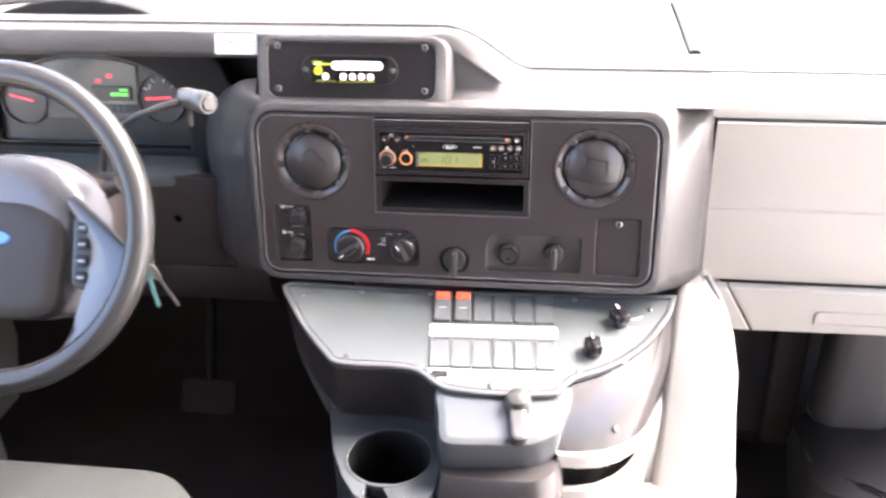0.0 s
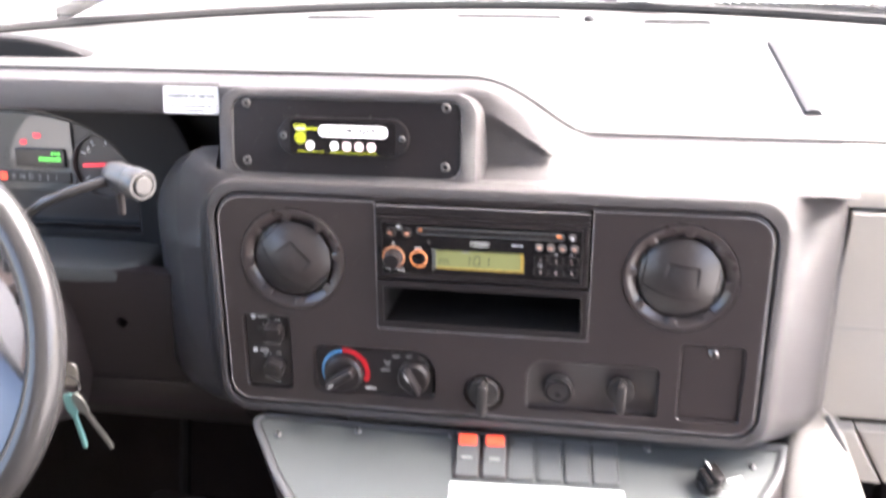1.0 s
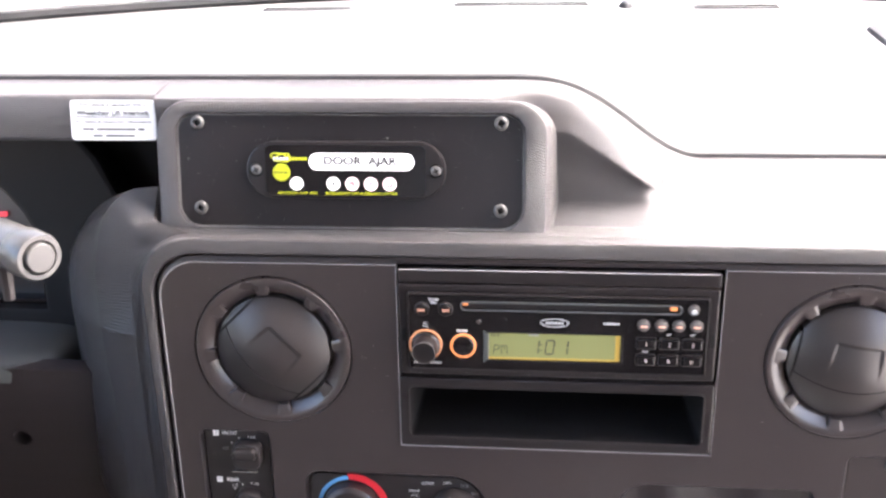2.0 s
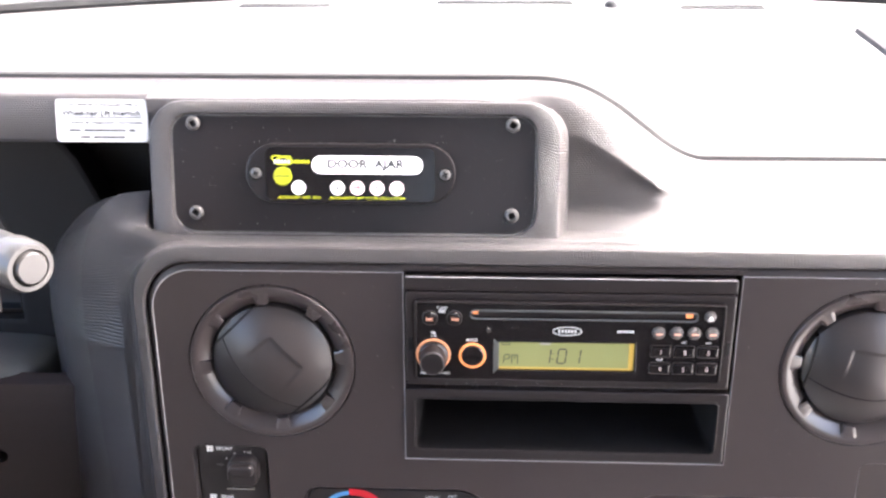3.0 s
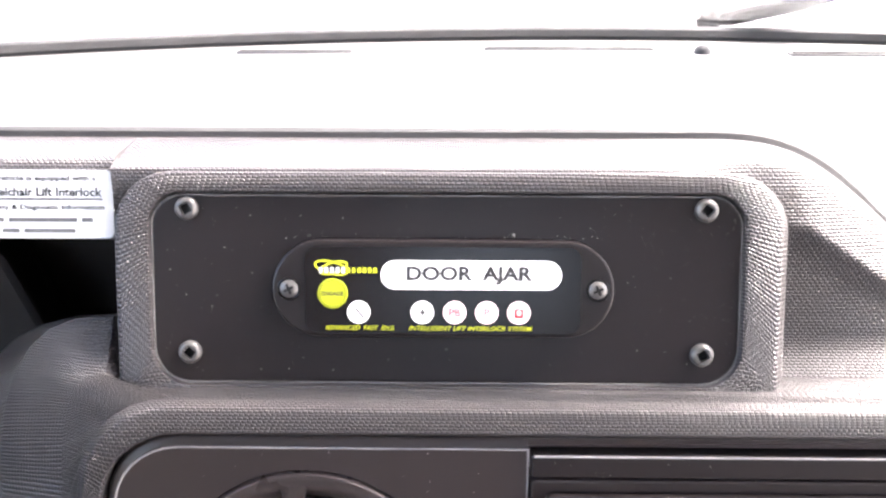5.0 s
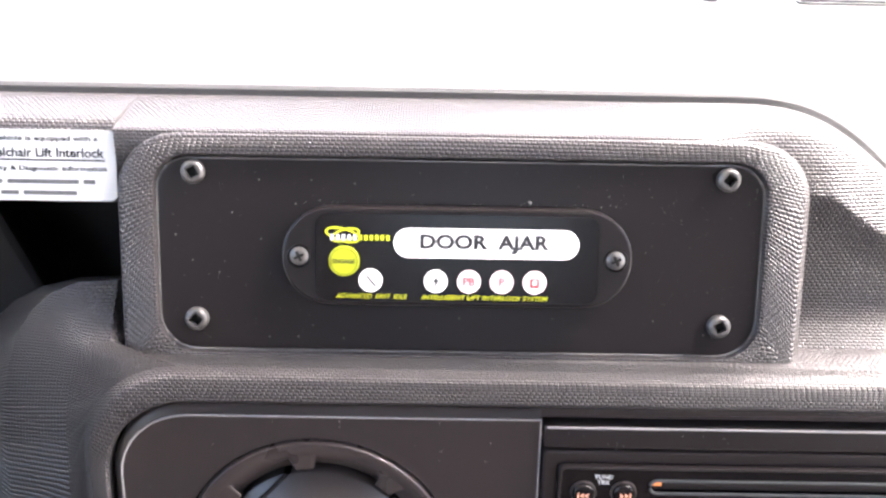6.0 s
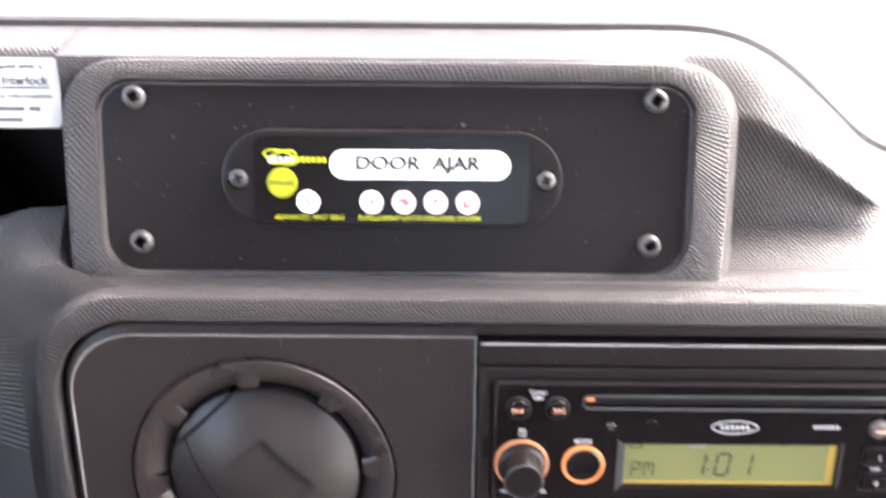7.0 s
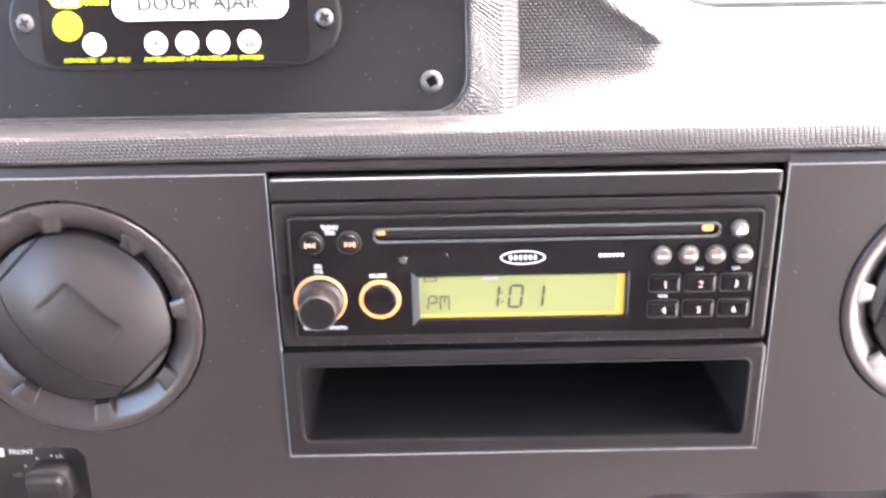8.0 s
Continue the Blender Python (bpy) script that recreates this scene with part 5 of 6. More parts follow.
loft(bm, [lift(offs(RIM, 0.006), -0.118), lift(offs(RIM, 0.004), -0.100), lift(offs(RIM, 0.001), -0.012), lift(offs(RIM, 0.0006), -0.009)], False, False)
# Skirt colour holds the shade of the driver-side wall.
part("skirt", bm, SKIRT, console, "skirt under the rim, shade put into its brown-black")
bm = bmesh.new()
loft(bm, [lift(offs(RIM, 0.0012), -0.010), lift(offs(RIM, 0.0003), -0.0080), lift(RIM, -0.0050), lift(RIM, -0.0012), lift(offs(RIM, 0.0005), -0.0003), lift(offs(RIM, 0.0016), 0.0002), lift(offs(RIM, 0.0062), 0.0000), lift(offs(RIM, 0.0069), -0.0005), lift(offs(RIM, 0.0072), -0.0014), lift(offs(RIM, 0.0072), -0.008)], False, False)
part("rim", bm, RIMG, console, "moulded rim, the sky's shine put into its grey")
gk = lift(inset(RIM, 0.0076), -0.0008)
part("gasket", tube(gk + gk[:1], 0.0008, 6), SEALDARK, console, "thin black gasket round the switch panel")

board = thing("switch_panel", CONSOLE, "silver-grey metal panel of rocker switches with white label strips", "switch panel")
part("plate", slab(inset(RIM, 0.0074), -0.0060, -0.0014, 0.0), SILVER, board, sharp=15)
ZB = -0.0014
for x, y in ((-0.2054, 0.0578), (-0.1305, 0.0660), (-0.042, 0.0660), (0.138, 0.0625), (0.230, 0.0487), (-0.137, -0.0383), (-0.049, -0.0536), (0.1366, -0.0519), (0.0345, -0.0777)):
    screw(board, x, y, ZB, 0.0034)
for row, (y0, y1) in enumerate(((0.0190, 0.0668), (-0.0525, -0.0065))):
    for k in range(6):
        x0 = -0.0385 + 0.0251 * k
        cx, cy = x0 + 0.0123, (y0 + y1) / 2
        o = rrect(0.0236, y1 - y0 - 0.002, 0.0034, 3, cx, cy)
        lit = row == 0 and k < 2
        sw = part("rocker_switch" if lit else "switch_blank", ring(o, offs(o, 0.0014), ZB, ZB + 0.0026, 0.0006), DARK2 if lit else SILVERD, board, "rocker switch with a lit red lens" if lit else "")
        if lit:
            bm = bmesh.new()
            o2 = offs(o, 0.0016)
            tilt = lambda p, h: (p[0], p[1], ZB + h + 0.0028 * (p[1] - cy) / 0.023)
            loft(bm, [[tilt(p, 0.0) for p in o2], [tilt(p, 0.0045) for p in o2], [tilt(p, 0.0055) for p in offs(o2, 0.001)]], False, True)
            part("rocker", bm, SILVERD, sw, sharp=15)
            part("lens", slab(rrect(0.0165, 0.0100, 0.0012, 2, cx, y1 - 0.0095), ZB + 0.004, ZB + 0.0088, 0.0008), SWRED, sw, "glowing red lens")
            part("print_bar", slab(rrect(0.0100, 0.0020, 0.0003, 1, cx, cy - 0.004), ZB + 0.004, ZB + 0.0057), INKG, sw)
        else:
            part("blank_face", slab(offs(o, 0.0016), ZB, ZB + 0.0018, 0.0004), SILVERD, sw, sharp=15)
part("label_strip", slab(rrect(0.1545, 0.0180, 0.0010, 2, 0.0372, 0.0060), ZB, ZB + 0.0008, 0.0002), WHITE, board, "white label strip")
part("label_strip", slab(rrect(0.1290, 0.0165, 0.0010, 2, 0.0510, -0.0630), ZB, ZB + 0.0008, 0.0002), WHITE, board, "white label strip")
part("label_strip", slab(rrect(0.0250, 0.0165, 0.0010, 2, -0.0258, -0.0620), ZB, ZB + 0.0006, 0.0002), WHITE, board, "short white label")
part("dark_insert", slab(rrect(0.0200, 0.0110, 0.0010, 2, -0.0252, -0.0620), ZB, ZB + 0.0012, 0.0003), VOID, board, "dark label window")


def pointer_knob(x, y, ang):
    m = at(x, y, ZB) @ Matrix.Rotation(radians(ang), 4, "Z")
    k = part("pointer_knob", lathe([(0.0115, 0.0), (0.0112, 0.006), (0.0095, 0.008)], 28, m=m), BLACKM, board, "black pointer knob")
    part("block", slab(rrect(0.0190, 0.0190, 0.0022, 3), 0.004, 0.0185, 0.0022, None, m), BLACK, k)
    part("ridge", slab(rrect(0.0235, 0.0062, 0.0020, 3), 0.012, 0.0215, 0.0016, None, m), BLACK, k, "raised pointer ridge")
    part("pointer_line", slab(rrect(0.0080, 0.0014, 0.0004, 1, 0.0070, 0), 0.0215, 0.0217, 0, None, m), INKW, k)
    return k


pointer_knob(0.1895, 0.0270, 115)
pointer_knob(0.1545, -0.0215, 100)
for x, y, w, a in ((0.213, 0.034, 0.014, 20), (0.207, 0.018, 0.012, -5), (0.196, 0.006, 0.008, -5)):
    part("print_bar", slab(rrect(w, 0.0018, 0.0003, 1), 0, 0.0002, 0, None, at(x, y, ZB) @ Matrix.Rotation(radians(a), 4, "Z")), INKW, board)
part("print_arc", arc(0.160, -0.0250, 0.0235, 0.0255, 0, 70, ZB), INKW, board)
part("print_arc", arc(0.160, -0.0250, 0.0155, 0.0170, 0, 70, ZB), INKW, board)
part("print_bar", slab(rrect(0.0020, 0.010, 0.0003, 1), 0, 0.0002, 0, None, at(0.1795, -0.0250, ZB) @ Matrix.Rotation(radians(90), 4, "Z")), INKW, board)
part("print_bar", slab(rrect(0.020, 0.0040, 0.0006, 1, 0.184, -0.0345), ZB, ZB + 0.0002), INKW, board)


def cover_body():
    """Cover over the engine, under the console."""
    bm, loops = bmesh.new(), []
    for z, xl, xr, yf, r in ((0.10, -0.16, 0.30, -0.10, 0.04), (0.45, -0.16, 0.29, -0.09, 0.04), (0.54, -0.16, 0.28, -0.07, 0.04), (0.60, -0.16, 0.27, -0.04, 0.03), (0.620, -0.15, 0.26, -0.01, 0.02)):
        loops.append(lift(rr4(xl, xr, yf, 0.34, (r, 0.02, 0.02, r)), z))
    return loft(bm, loops)


def flank_body():
    """Swelling passenger-side flank of the engine cover."""
    bm, loops = bmesh.new(), []
    for z, xl, xr, yf, r in ((0.10, 0.14, 0.366, -0.22, 0.10), (0.30, 0.14, 0.370, -0.20, 0.11), (0.42, 0.14, 0.370, -0.185, 0.12), (0.448, 0.14, 0.369, -0.180, 0.12), (0.450, 0.26, 0.369, -0.10, 0.05), (0.52, 0.265, 0.366, -0.07, 0.05), (0.57, 0.268, 0.364, -0.05, 0.04), (0.62, 0.272, 0.354, -0.03, 0.03), (0.65, 0.276, 0.341, -0.01, 0.025), (0.672, 0.280, 0.322, 0.005, 0.02), (0.682, 0.285, 0.315, 0.015, 0.012)):
        loops.append(lift(rr4(xl, xr, yf, 0.34, (r, 0.02, 0.02, 0.01)), z))
    return loft(bm, loops)


part("cover", cover_body(), FLANK, console, "grey engine cover").matrix_parent_inverse = CONSOLE.inverted()
CHEEK = [(-0.227, 0.066), (-0.214, 0.036), (-0.196, 0.006), (-0.163, -0.036), (-0.146, -0.048), (-0.110, -0.051), (-0.090, 0.0), (-0.090, 0.066)]
cheek = loft(bmesh.new(), [[(x + dx, y + dy, z) for x, y in CHEEK] for z, dx, dy in ((-0.56, 0.085, 0.10), (-0.42, 0.060, 0.06), (-0.30, 0.036, 0.025), (-0.20, 0.014, 0.008), (-0.112, 0.0, 0.002))])
part("cheek", cheek, SILVERD, console, "curved grey driver-side cheek")
part("flank", flank_body(), FLANK, console, "pale swelling flank of the engine cover").matrix_parent_inverse = CONSOLE.inverted()
part("edge_seal", tube([(0.314, 0.040, 0.680), (0.330, 0.024, 0.654), (0.340, 0.012, 0.630), (0.345, 0.006, 0.612)], [0.006, 0.007, 0.006, 0.003], 8), SEALDARK, console, "dark rubber strip along the cover edge").matrix_parent_inverse = CONSOLE.inverted()
CUP = Vector((-0.057, -0.186, 0.546))
LOW = CONSOLE.inverted()


def low_part(name, bm, mat, label=""):
    """A part of the console built in world metres."""
    ob = part(name, bm, mat, console, label)
    ob.matrix_parent_inverse = LOW
    return ob


DECK = [(-0.150, -0.108), (-0.140, -0.140), (-0.122, -0.191), (-0.104, -0.228), (-0.086, -0.254), (-0.076, -0.260), (-0.0755, -0.2335), (-0.0425, -0.2335), (-0.042, -0.262), (-0.006, -0.262), (0.004, -0.236), (0.004, -0.180), (-0.004, -0.120), (-0.030, -0.070), (-0.120, -0.070)]
deck = cutplate(DECK, [circle(0.0500, 40, CUP.x, CUP.y)], CUP.z, 0.10)
low_part("cup_holder", deck, LATCHG, "grey moulded cup holder deck with a slot for a handle")
low_part("cup_lip", ring(circle(0.0535, 40), circle(0.0495, 40), -0.004, 0.0012, 0.0010, None, at(*CUP)), LATCHG, "rounded lip of the cup well")
# Well and slot get their inner shade as black colour.
low_part("cup_well", lathe([(0.0497, -0.0010), (0.0485, -0.06), (0.046, -0.088), (0.002, -0.089)], 40, m=at(*CUP), cap=False), VOID, "cup well, blackened for the shade inside")
low_part("handle_slot", slab(rr4(-0.0755, -0.0425, -0.264, -0.228, (0.001,) * 4, 1), CUP.z - 0.09, CUP.z - 0.020), VOID, "black block standing for shade in the handle slot")
lock_o = smooth_outline([(-0.018, -0.151), (0.030, -0.154), (0.074, -0.153), (0.100, -0.142), (0.117, -0.122), (0.121, -0.060), (-0.012, -0.060), (-0.030, -0.074), (-0.026, -0.112)], 5)
part("latch_plate", slab(lock_o, -0.06, -0.0070, 0.009), LATCHG, console, "grey moulded plate with a latch")
lt = part("latch", lathe([(0.016, 0.0), (0.0155, 0.010), (0.012, 0.018), (0.006, 0.021)], 28, m=at(0.066, -0.099, -0.0075)), LEVERG, console, "round metal latch")
part("latch_lever", slab(rrect(0.020, 0.052, 0.009, 5), 0.0, 0.012, 0.004, None, at(0.066, -0.128, -0.0075) @ Matrix.Rotation(radians(4), 4, "Z")), LEVERG, lt)
low_part("front_drop", loft(bmesh.new(), [lift(rr4(0.005, 0.150, -0.266, -0.10, (0.04, 0.02, 0.02, 0.012)), 0.30), lift(rr4(0.005, 0.147, -0.250, -0.10, (0.04, 0.02, 0.02, 0.012)), 0.54), lift(rr4(0.008, 0.142, -0.236, -0.11, (0.04, 0.02, 0.02, 0.012)), 0.566)]), CUPGREY, "dark front of the console")
low_part("drop_latch", lathe([(0.014, 0.0), (0.013, 0.008), (0.008, 0.011)], 24, m=axes((0.060, -0.250, 0.530), 5)), STEEL)
PATH_T = [(0.140, -0.196), (0.165, -0.192), (0.190, -0.182), (0.212, -0.165), (0.230, -0.142), (0.242, -0.118), (0.250, -0.090), (0.262, -0.06)]


def band(d0, d1, z0, z1, rise=0.0):
    """A wall along the tray's curved edge, from d0 to d1 metres inside it."""
    loops = []
    for k, (x, y) in enumerate(PATH_T):
        n = Vector((0.35 + 0.08 * k, -1.0 + 0.12 * k)).normalized()
        up = rise * k / (len(PATH_T) - 1)
        loops.append([(x - n.x * d0, y - n.y * d0, z0 + up), (x - n.x * d0, y - n.y * d0, z1 + up), (x - n.x * d1, y - n.y * d1, z1 + up), (x - n.x * d1, y - n.y * d1, z0 + up)])
    return loft(bmesh.new(), loops)


SIDE = [(0.118, -0.078), (0.133, -0.0637), (0.165, -0.050), (0.195, -0.0315), (0.223, -0.006), (0.242, 0.020), (0.256, 0.042), (0.262, 0.058)]
flare = []
for k, ((xo, yo), (xs, ys)) in enumerate(zip(PATH_T, SIDE)):
    top = CONSOLE @ Vector((xs, ys, -0.010))
    foot = Vector((xo, yo, 0.572 - 0.028 * k / 7))
    foot = foot.lerp(Vector((top.x, top.y, foot.z)), 0.12)
    flare.append([top, top.lerp(foot, 0.35) + Vector((0.004, -0.006, 0.006)), top.lerp(foot, 0.75) + Vector((0.003, -0.004, 0.003)), foot, foot + Vector((-0.01, 0.02, -0.005)), top + Vector((-0.02, 0.03, -0.02))])
low_part("side_skirt", loft(bmesh.new(), flare), CUPGREY, "glossy grey flared skirt above the side tray")
low_part("skirt_screw", lathe([(0.0045, 0.0), (0.004, 0.002), (0.002, 0.003)], 16, m=Matrix.Translation((flare[2][2] + flare[3][2]) / 2) @ Vector((0.5, -0.8, 0.3)).to_track_quat("Z", "Y").to_matrix().to_4x4()), STEEL)
low_part("tray_lip", band(0.0, 0.012, 0.556, 0.574, -0.028), FLANK, "pale lip above the side tray")
# Tray back is near-black in place of the shade in the opening.
low_part("tray_back", band(0.045, 0.055, 0.44, 0.575, -0.02), VOID, "back of the open side tray, blackened for its shade")
low_part("tray_front", band(0.0, 0.010, 0.44, 0.520, -0.012), FLANK, "pale front of the side tray")


# ---- steering wheel and column ----
WHEEL = axes((-0.511, -0.150, 0.812), 29)
wheel = thing("steering_wheel", WHEEL, "grey leather-grained steering wheel with switch pods", "steering wheel")
RW = 0.177
bm = bmesh.new()
loops = []
for k in range(72):
    a = math.tau * k / 72
    loops.append([((RW + 0.0155 * math.cos(b)) * math.cos(a), (RW + 0.0155 * math.cos(b)) * math.sin(a), 0.0165 * math.sin(b)) for b in [math.tau * i / 14 for i in range(14)]])
loft(bm, loops + [loops[0]], False, False)
bmesh.ops.remove_doubles(bm, verts=bm.verts, dist=1e-5)
part("rim", bm, WHEELG, wheel, "grey grained rim", sharp=60)
cover_o = smooth_outline([(0.098, 0.022), (0.062, 0.072), (0.0, 0.088), (-0.062, 0.072), (-0.098, 0.022), (-0.090, -0.05), (-0.064, -0.100), (0.0, -0.108), (0.064, -0.100), (0.090, -0.05)], 5)
part("hub_cover", loft(bmesh.new(), [lift(offs(cover_o, -0.002), -0.085), lift(cover_o, -0.036), lift(offs(cover_o, 0.006), -0.024), lift(offs(cover_o, 0.020), -0.016), lift(offs(cover_o, 0.034), -0.014)]), SPOKE, wheel, "satin grey hub cover")
hub_o = smooth_outline([(0.078, 0.006), (0.040, 0.028), (0.0, 0.032), (-0.040, 0.028), (-0.078, 0.006), (-0.078, -0.05), (-0.066, -0.098), (0.0, -0.106), (0.066, -0.098), (0.078, -0.05)], 5)
hub = part("horn_pad", loft(bmesh.new(), [lift(offs(hub_o, -0.001), -0.050), lift(hub_o, -0.018), lift(offs(hub_o, 0.003), -0.012), lift(offs(hub_o, 0.010), -0.009), lift(offs(hub_o, 0.020), -0.008)]), HORN, wheel, "dark horn pad")
badge = [(0.016 * math.cos(math.tau * k / 32), 0.0080 * math.sin(math.tau * k / 32) - 0.012) for k in range(32)]
part("badge", slab(badge, -0.010, -0.0065, 0.001), material("blue_enamel_oval", (0.03, 0.10, 0.32), 0.25, coat=0.5), hub, "small blue oval badge")
for s in (-1, 1):
    inner = [(0.080, 0.030), (0.100, 0.002), (0.112, -0.030), (0.110, -0.060), (0.102, -0.090), (0.098, -0.115), (0.085, -0.140), (0.060, -0.162)]
    rim_side = [(0.086, 0.040), (0.126, 0.010), (0.160, -0.020), (0.176, -0.045), (0.169, -0.076), (0.149, -0.112), (0.116, -0.144), (0.078, -0.170)]
    rows = []
    for (xa, ya), (xb, yb) in zip(inner, rim_side):
        za, zb = (-0.016 + 0.014 * smoothstep(0.09, 0.175, math.hypot(*p)) for p in ((xa, ya), (xb, yb)))
        rows.append([(s * xa, ya, za - 0.012), (s * xa, ya, za), (s * (xa * 0.8 + xb * 0.2), ya * 0.8 + yb * 0.2, za + 0.004), (s * (xa + xb) / 2, (ya + yb) / 2, (za + zb) / 2 + 0.005), (s * xb, yb, zb), (s * xb, yb, zb - 0.012)])
    part("spoke", loft(bmesh.new(), rows), SPOKE, wheel, "satin grey dished spoke", sharp=60)
    podo = rrect(0.026, 0.088, 0.012, 5, s * 0.103, -0.024)
    sp = part("switch_pod", slab(podo, -0.035, -0.0120, 0.004), BLACKM, wheel, "black switch pod")
    for k in range(4):
        part("button", slab(rrect(0.016, 0.013, 0.004, 3, s * 0.103, 0.004 - 0.019 * k), -0.0125, -0.0090, 0.0015), BLACK, sp)
        part("button_mark", slab(rrect(0.008, 0.003, 0.001, 1, s * 0.103, 0.004 - 0.019 * k), -0.0092, -0.0088), INKG, sp)

column = thing("steering_column", WHEEL, "grey plastic steering column shroud with ignition lock", "steering column")
part("shroud", loft(bmesh.new(), [lift(smooth_outline([(0.075, -0.02), (0.068, 0.05), (0.0, 0.078), (-0.068, 0.05), (-0.075, -0.02), (-0.06, -0.075), (0.06, -0.075)], 5), -0.075), lift(smooth_outline([(0.085, -0.02), (0.075, 0.055), (0.0, 0.085), (-0.075, 0.055), (-0.085, -0.02), (-0.065, -0.085), (0.065, -0.085)], 5), -0.11), lift(smooth_outline([(0.085, -0.02), (0.075, 0.055), (0.0, 0.085), (-0.075, 0.055), (-0.085, -0.02), (-0.065, -0.085), (0.065, -0.085)], 5), -0.24)]), DARK2, column)
part("ignition_lock", lathe([(0.018, 0.0), (0.018, 0.012), (0.015, 0.016), (0.012, 0.016)], 28, m=Matrix.Translation((0.082, -0.055, -0.115)) @ Matrix.Rotation(radians(60), 4, "Y")), BLACKM, column, "black ignition lock")
for k in range(4):
    part("lever_rib", tube([(0.10 + 0.006 * k, -0.070 - 0.004 * k, -0.105), (0.112 + 0.006 * k, -0.045, -0.105), (0.108 + 0.006 * k, -0.025, -0.105)], 0.004, 8), BLACKM, column)
part("stalk_root", tube([(0.07, 0.045, -0.10), (0.10, 0.06, -0.10)], 0.010, 10), BLACKM, column)
part("turn_signal_stalk", tube([(-0.07, 0.03, -0.09), (-0.14, 0.05, -0.085), (-0.19, 0.055, -0.08)], [0.007, 0.006, 0.009], 10), BLACKM, column)

shift = thing("gear_lever", at(-0.28, -0.06, 0.938), "column gear lever with a silver-grey capped knob", "gear lever")
part("arm", tube([(-0.125, -0.010, -0.085), (-0.115, -0.018, -0.055), (-0.098, -0.020, -0.034), (-0.070, -0.020, -0.015), (-0.040, -0.012, -0.005), (-0.018, 0.006, -0.002)], [0.0055, 0.005, 0.0045, 0.0045, 0.0045, 0.005], 12), WHEELG, shift, "thin bent metal arm")
axis = Matrix.Translation((-0.026, 0.016, -0.002)) @ Vector((0.80, -0.56, 0.06)).to_track_quat("Z", "Y").to_matrix().to_4x4()
kn = part("knob", lathe([(0.006, -0.004), (0.0102, 0.002), (0.0119, 0.010), (0.0122, 0.040), (0.0116, 0.046)], 32, m=axis), LEVERG, shift, "satin grey knob")
part("knob_collar", lathe([(0.0124, 0.036), (0.0130, 0.038), (0.0128, 0.050), (0.0116, 0.053), (0.0092, 0.053), (0.0090, 0.050)], 32, m=axis, cap=False), LEVERG, kn, "grey collar")
part("knob_button", lathe([(0.0082, 0.048), (0.0081, 0.0535), (0.0072, 0.0548), (0.003, 0.0550)], 32, m=axis), LEVERG, kn, "pale push button")
part("knob_mark", tube([axis @ Vector((0.0110, -0.002, 0.020)), axis @ Vector((0.0110, -0.002, 0.030))], 0.0020, 8), INKW, kn, "white mark on the knob")
part("knob_trigger", tube([(-0.015, 0.004, -0.014), (-0.014, 0.0, -0.032)], [0.004, 0.003], 8), BLACKM, kn)

keys = thing("key_bunch", at(-0.372, -0.075, 0.737), "two metal keys hanging from the ignition", "keys")
kr = [(0.010 * math.cos(math.tau * k / 24), 0.0, 0.010 * math.sin(math.tau * k / 24)) for k in range(25)]
part("key_ring", tube(kr, 0.0012, 6), CHROME, keys)
part("inserted_key", slab(rrect(0.020, 0.022, 0.006, 4), -0.0015, 0.0015, 0.0006, None, axes((0.0, 0.002, 0.010), 10)), KEYBRASS, keys)


def key(ang, length, mat, dx):
    m = axes((dx, -0.004, -0.008), 8) @ Matrix.Rotation(radians(ang), 4, "Z")
    k = part("key", slab([(-0.0022, -length), (0.0006, -length), (0.0022, -length + 0.004), (0.0022, -0.022), (0.0052, -0.018), (0.0058, -0.006), (0.0036, 0.0), (-0.0036, 0.0), (-0.0058, -0.006), (-0.0052, -0.018), (-0.0022, -0.022)], -0.001, 0.001, 0.0004, None, m), mat, keys, "key with a teal cover" if mat is KEYTAG else "plain metal key")


key(32, 0.062, KEYBRASS, 0.004)
key(12, 0.056, KEYTAG, -0.002)


# ---- defroster slots and top details ----
def on_pad(x, y):
    yg, zg = groove(x)
    ye, ze = ws_y(x) - 0.012, 0.941
    s = (y - yg - 0.006) / (ye - yg - 0.006)
    return zg + (ze - zg) * smoothstep(0.0, 0.95, s) + 0.004 * math.sin(math.pi * s)


for x0, x1, yc in ((-0.290, -0.198, 0.472), (-0.096, 0.039, 0.488), (0.141, 0.222, 0.471)):
    xc = (x0 + x1) / 2
    tilt = math.atan((on_pad(xc, yc + 0.01) - on_pad(xc, yc - 0.01)) / 0.02)
    sl = thing("defroster_slot", at(xc, yc, on_pad(xc, yc) + 0.0012) @ Matrix.Rotation(tilt, 4, "X"), "narrow dark defroster slot in the dashboard top", "air slot", "defroster slots")
    o = rrect(x1 - x0, 0.013, 0.003, 3)
    part("lip", ring(o, offs(o, 0.0018), -0.004, 0.0006, 0.0003), PAD, sl)
    # Flush black slab in place of the shade down in the slot.
    part("gap", slab(offs(o, 0.0016), -0.004, 0.0004), SLOT, sl)
sensor = thing("light_sensor", at(0.075, ws_y(0.075) - 0.075, on_pad(0.075, ws_y(0.075) - 0.075)), "small dark sensor nub on the dashboard top", "sensor")
part("nub", lathe([(0.007, -0.002), (0.0065, 0.003), (0.004, 0.006), (0.001, 0.007)], 20), RIDGE, sensor)
ridge = thing("pad_ridge", at(0.288, 0.275, 0), "short raised dark moulding on the dashboard top", "moulding")
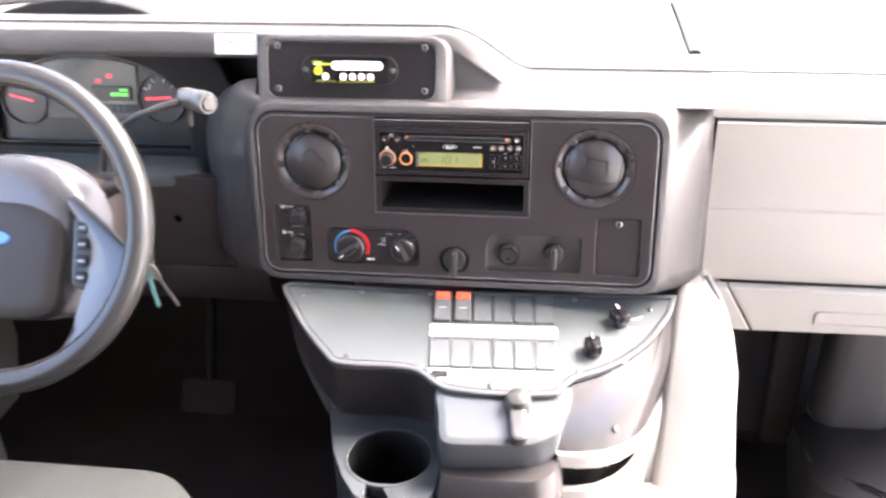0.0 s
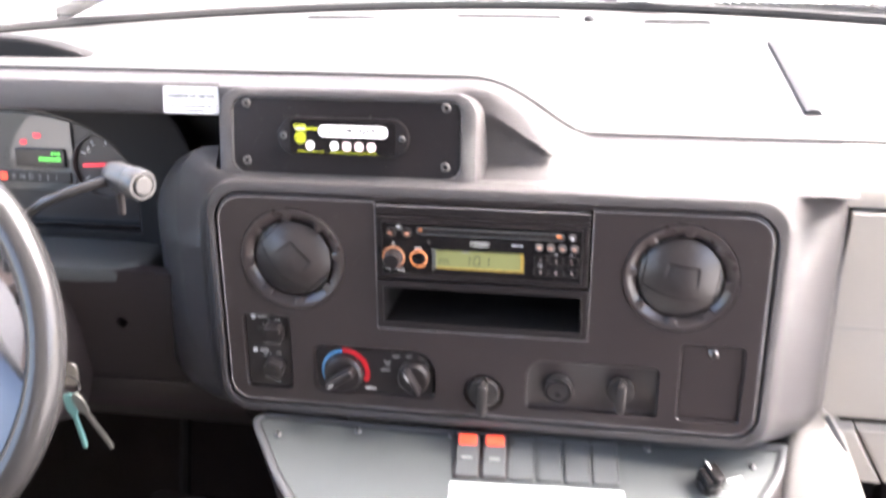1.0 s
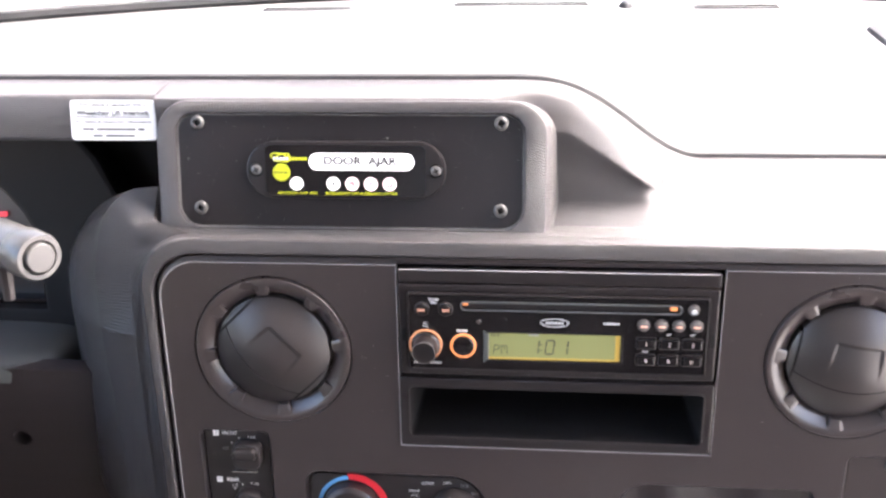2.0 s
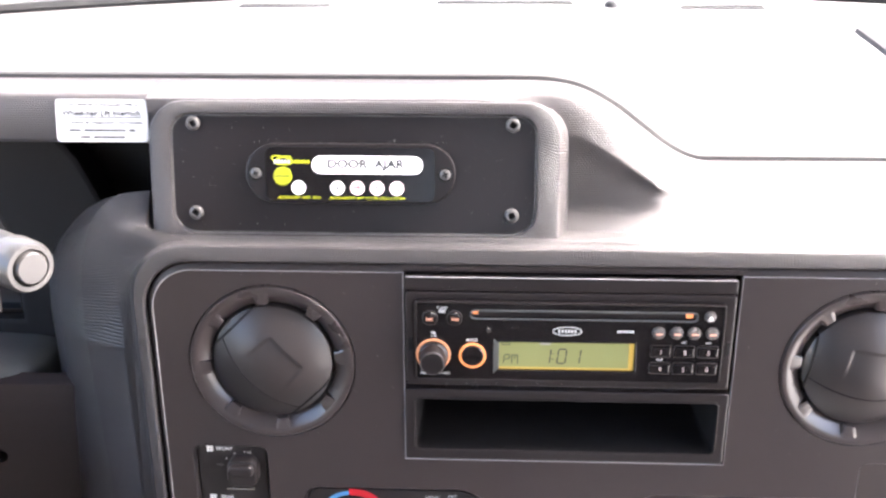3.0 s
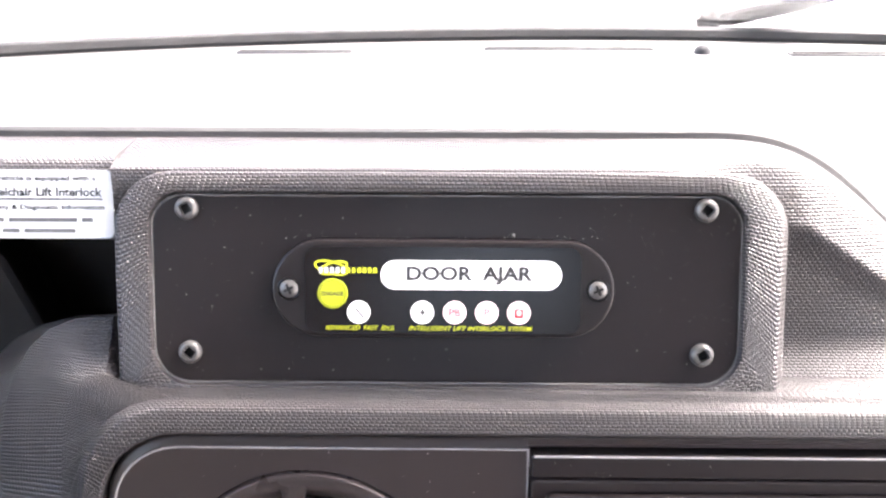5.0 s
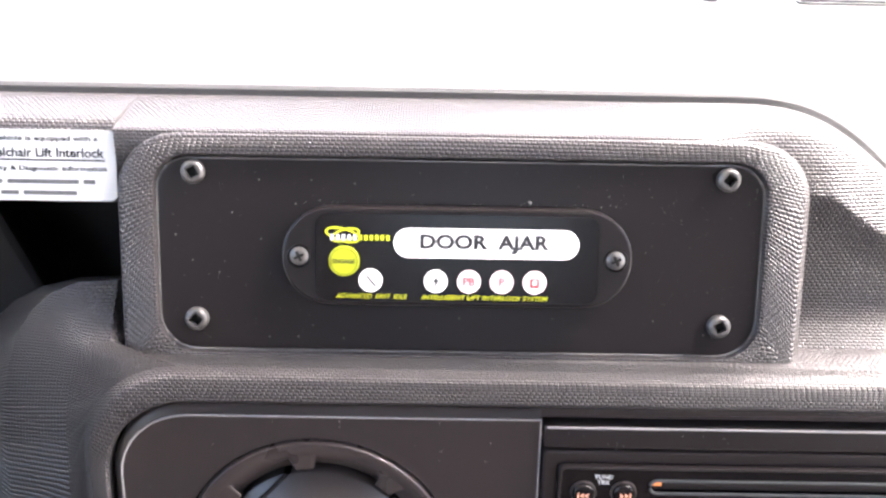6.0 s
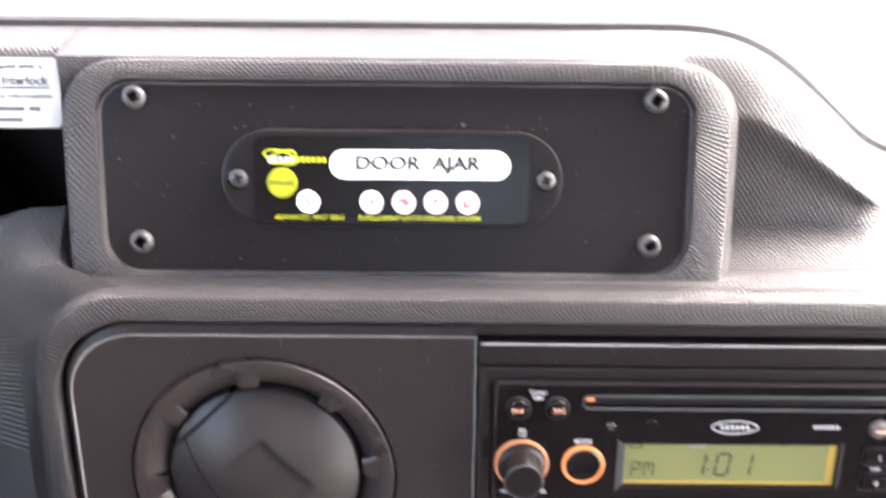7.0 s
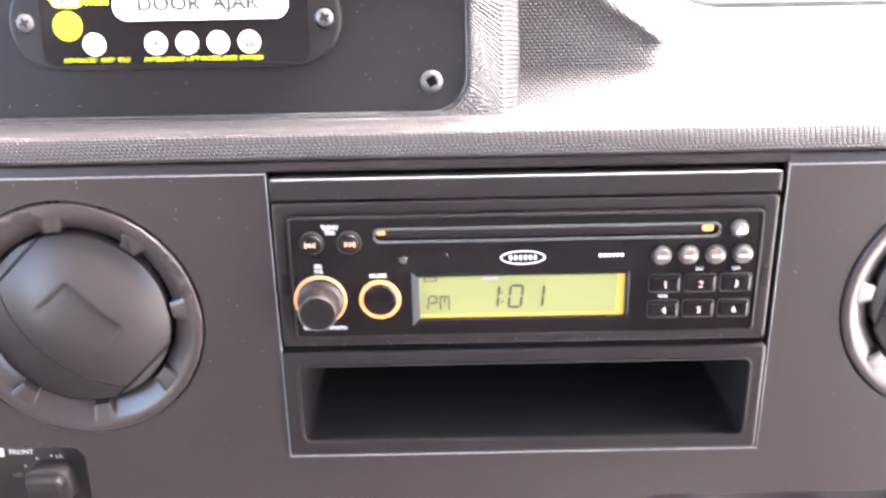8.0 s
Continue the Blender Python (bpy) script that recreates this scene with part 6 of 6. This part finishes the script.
part("bar", tube([(-0.004 + 0.008 * (k / 6), 0.105 - 0.21 * k / 6, on_pad(0.284, 0.38 - 0.21 * k / 6) + 0.0005) for k in range(7)], 0.0080, 10, flat=0.6), RIDGE, ridge)


grille = thing("cowl_grille", at(0.36, ws_y(0.36) + 0.055, 0.938), "black slatted air grille at the foot of the windscreen", "grille")
# Black backing stands for the dark behind the slats.
part("backing", slab(rrect(0.26, 0.075, 0.006, 3), -0.006, 0.0, 0.001), SLOT, grille)
for k in range(22):
    part("slat", slab(rrect(0.0030, 0.062, 0.0010, 2), 0.0, 0.0050, 0.0006, None, at(-0.121 + 0.0115 * k, 0) @ Matrix.Rotation(radians(28), 4, "Z")), WIPERG, grille)


# ---- footwells and seat ----
lining = sheet_x([(0.415, 0.14), (0.452, 0.23), (0.442, 0.44), (0.385, 0.61), (0.36, 0.66)], 0.365, 0.97, 0.02, 3)
structure("wall_passenger_footwell", lining, FOOTWELL, "dark felt lining of the passenger footwell", "wall")
structure("passenger_mat", box(0.37, 0.96, -0.35, 0.42, FLOOR_Z + 0.004, FLOOR_Z + 0.014, 0.004), FOOTWELL, "dark rubber mat in the passenger footwell", "floor mat")
structure("wall_footwell_channel", box(0.500, 0.556, 0.36, 0.40, 0.16, 0.66, 0.01), FOOTDARK, "dark recessed strip beside the heater duct", "wall")
duct = thing("heater_duct", at(0.618, 0.30, 0.30), "black moulded heater duct in the passenger footwell", "duct")
part("pipe", loft(bmesh.new(), [lift(rrect(w, 0.09, 0.03, 5), z) for w, z in ((0.120, -0.02), (0.116, 0.06), (0.108, 0.16), (0.100, 0.28), (0.098, 0.33))]), FOOTWELL, duct)
part("outlet_lip", ring(rrect(0.118, 0.104, 0.034, 5), rrect(0.095, 0.08, 0.03, 5), -0.034, -0.018, 0.004), STEEL, duct, "worn pale outlet rim")
bin_ = thing("black_bin", at(0.660, 0.215, FLOOR_Z), "black soft-sided bin on the footwell floor", "bin")
part("shell", loft(bmesh.new(), [lift(rrect(w, d, 0.05, 5), z) for w, d, z in ((0.24, 0.20, 0.0), (0.27, 0.22, 0.12), (0.26, 0.21, 0.165), (0.20, 0.16, 0.185))]), VOID, bin_)
part("hem", tube([(0.125 * math.cos(math.tau * k / 28), 0.10 * math.sin(math.tau * k / 28), 0.172 + 0.006 * math.sin(5 * k)) for k in range(29)], 0.005, 6), BLACK, bin_, "glossy rolled hem")

seat = thing("seat", at(-0.56, -0.455, FLOOR_Z + 0.035), "driver's seat with a worn grey-green cloth cushion", "seat")
cush = bmesh.new()
loft(cush, [lift(offs(rr4(-0.27, 0.29, -0.26, 0.262, (0.08, 0.09, 0.09, 0.08)), d), z) for d, z in ((0.02, 0.22), (0.0, 0.27), (0.0, 0.345), (0.010, 0.375), (0.030, 0.392), (0.07, 0.400))])
part("cushion", cush, FABRIC, seat, "speckled grey-green cloth cushion")
part("pedestal", box(-0.20, 0.20, -0.20, 0.18, 0.0, 0.23, 0.03), DARK2, seat)
pedal = thing("brake_pedal", at(-0.47, 0.24, 0.28), "black rubber brake pedal in the dark footwell", "pedal")
part("pad", slab(rrect(0.10, 0.06, 0.012, 4), 0, 0.012, 0.004, None, axes((0, 0, 0), 35)), FOOTDARK, pedal)
part("arm", tube([(0, 0.01, 0.01), (0, 0.06, 0.14), (0, 0.09, 0.32)], 0.009, 8), VOID, pedal)
door = thing("driver_door_card", at(-0.93, -0.2, 0.45), "pale door card beside the driver's footwell", "door trim")
part("card", box(-0.03, 0.03, -0.5, 0.45, -0.35, 0.40, 0.02), BEIGE, door)


# ---- specks of dust ----
DUSTW = material("pale_dust_flakes", (0.34, 0.32, 0.30), 0.9, vary=0.2, blotch=300)
rng = random.Random(11)


def specks(label, matrix, spots):
    """Tiny flat flakes lying on a face: spots is a list of (x, y, z, size)."""
    bm = bmesh.new()
    for x, y, z, size in spots:
        n = rng.choice((3, 4, 5))
        turn = rng.uniform(0, math.tau)
        long = rng.uniform(0.6, 1.8)
        pts = []
        for k in range(n):
            a = math.tau * k / n + rng.uniform(-0.3, 0.3)
            px, py = size * long * math.cos(a), size * math.sin(a)
            pts.append((x + px * math.cos(turn) - py * math.sin(turn), y + px * math.sin(turn) + py * math.cos(turn)))
        slab(pts, z, z + 0.00008, 0, bm)
    ob = part("dust", bm, DUSTW)
    ob.matrix_basis = matrix
    tagged(ob, label, "dust", kind="stuff")
    return ob


def clear_of_vents(x, y):
    return all(math.hypot(x - cx, y - cy) > 0.051 for cx, cy in (VENT_L, VENT_R))


spots = []
while len(spots) < 60:
    x, y = rng.choice((-1, 1)) * rng.uniform(0.098, 0.232), rng.uniform(-0.112, -0.002)
    if clear_of_vents(x, y):
        spots.append((x, y, 0.00004, rng.uniform(0.00008, 0.00022)))
specks("pale dust flakes on the charcoal centre panel", PANEL, spots)
spots = [(rng.uniform(-0.086, 0.086), rng.uniform(-0.0692, -0.0668), 0.00162, rng.uniform(0.00008, 0.00025)) for _ in range(50)]
spots += [(rng.uniform(-0.088, 0.088), rng.uniform(-0.0108, -0.0040), 0.00142, rng.uniform(0.00007, 0.00018)) for _ in range(16)]
specks("pale dust along the black radio frame", PANEL, spots)
spots = []
while len(spots) < 300:
    x, y = 0.099 * (1 - 2 * rng.random() ** 1.6), rng.uniform(-0.031, 0.0295)
    if abs(y + 0.0024) > 0.0185 or abs(x) > 0.0625:
        spots.append((x, y, -0.00118, rng.uniform(0.00004, 0.00011)))
for _ in range(36):
    a = rng.uniform(0.15, math.pi - 0.15)
    spots.append((0.046 * math.cos(a) * 1.15, 0.0154 + rng.uniform(-0.0006, 0.0006), -0.0011, rng.uniform(0.00008, 0.00022)))
spots.append((0.0233, 0.0163, -0.0010, 0.0006))
specks("pale dust flakes on the black display plate", PLATE, spots)
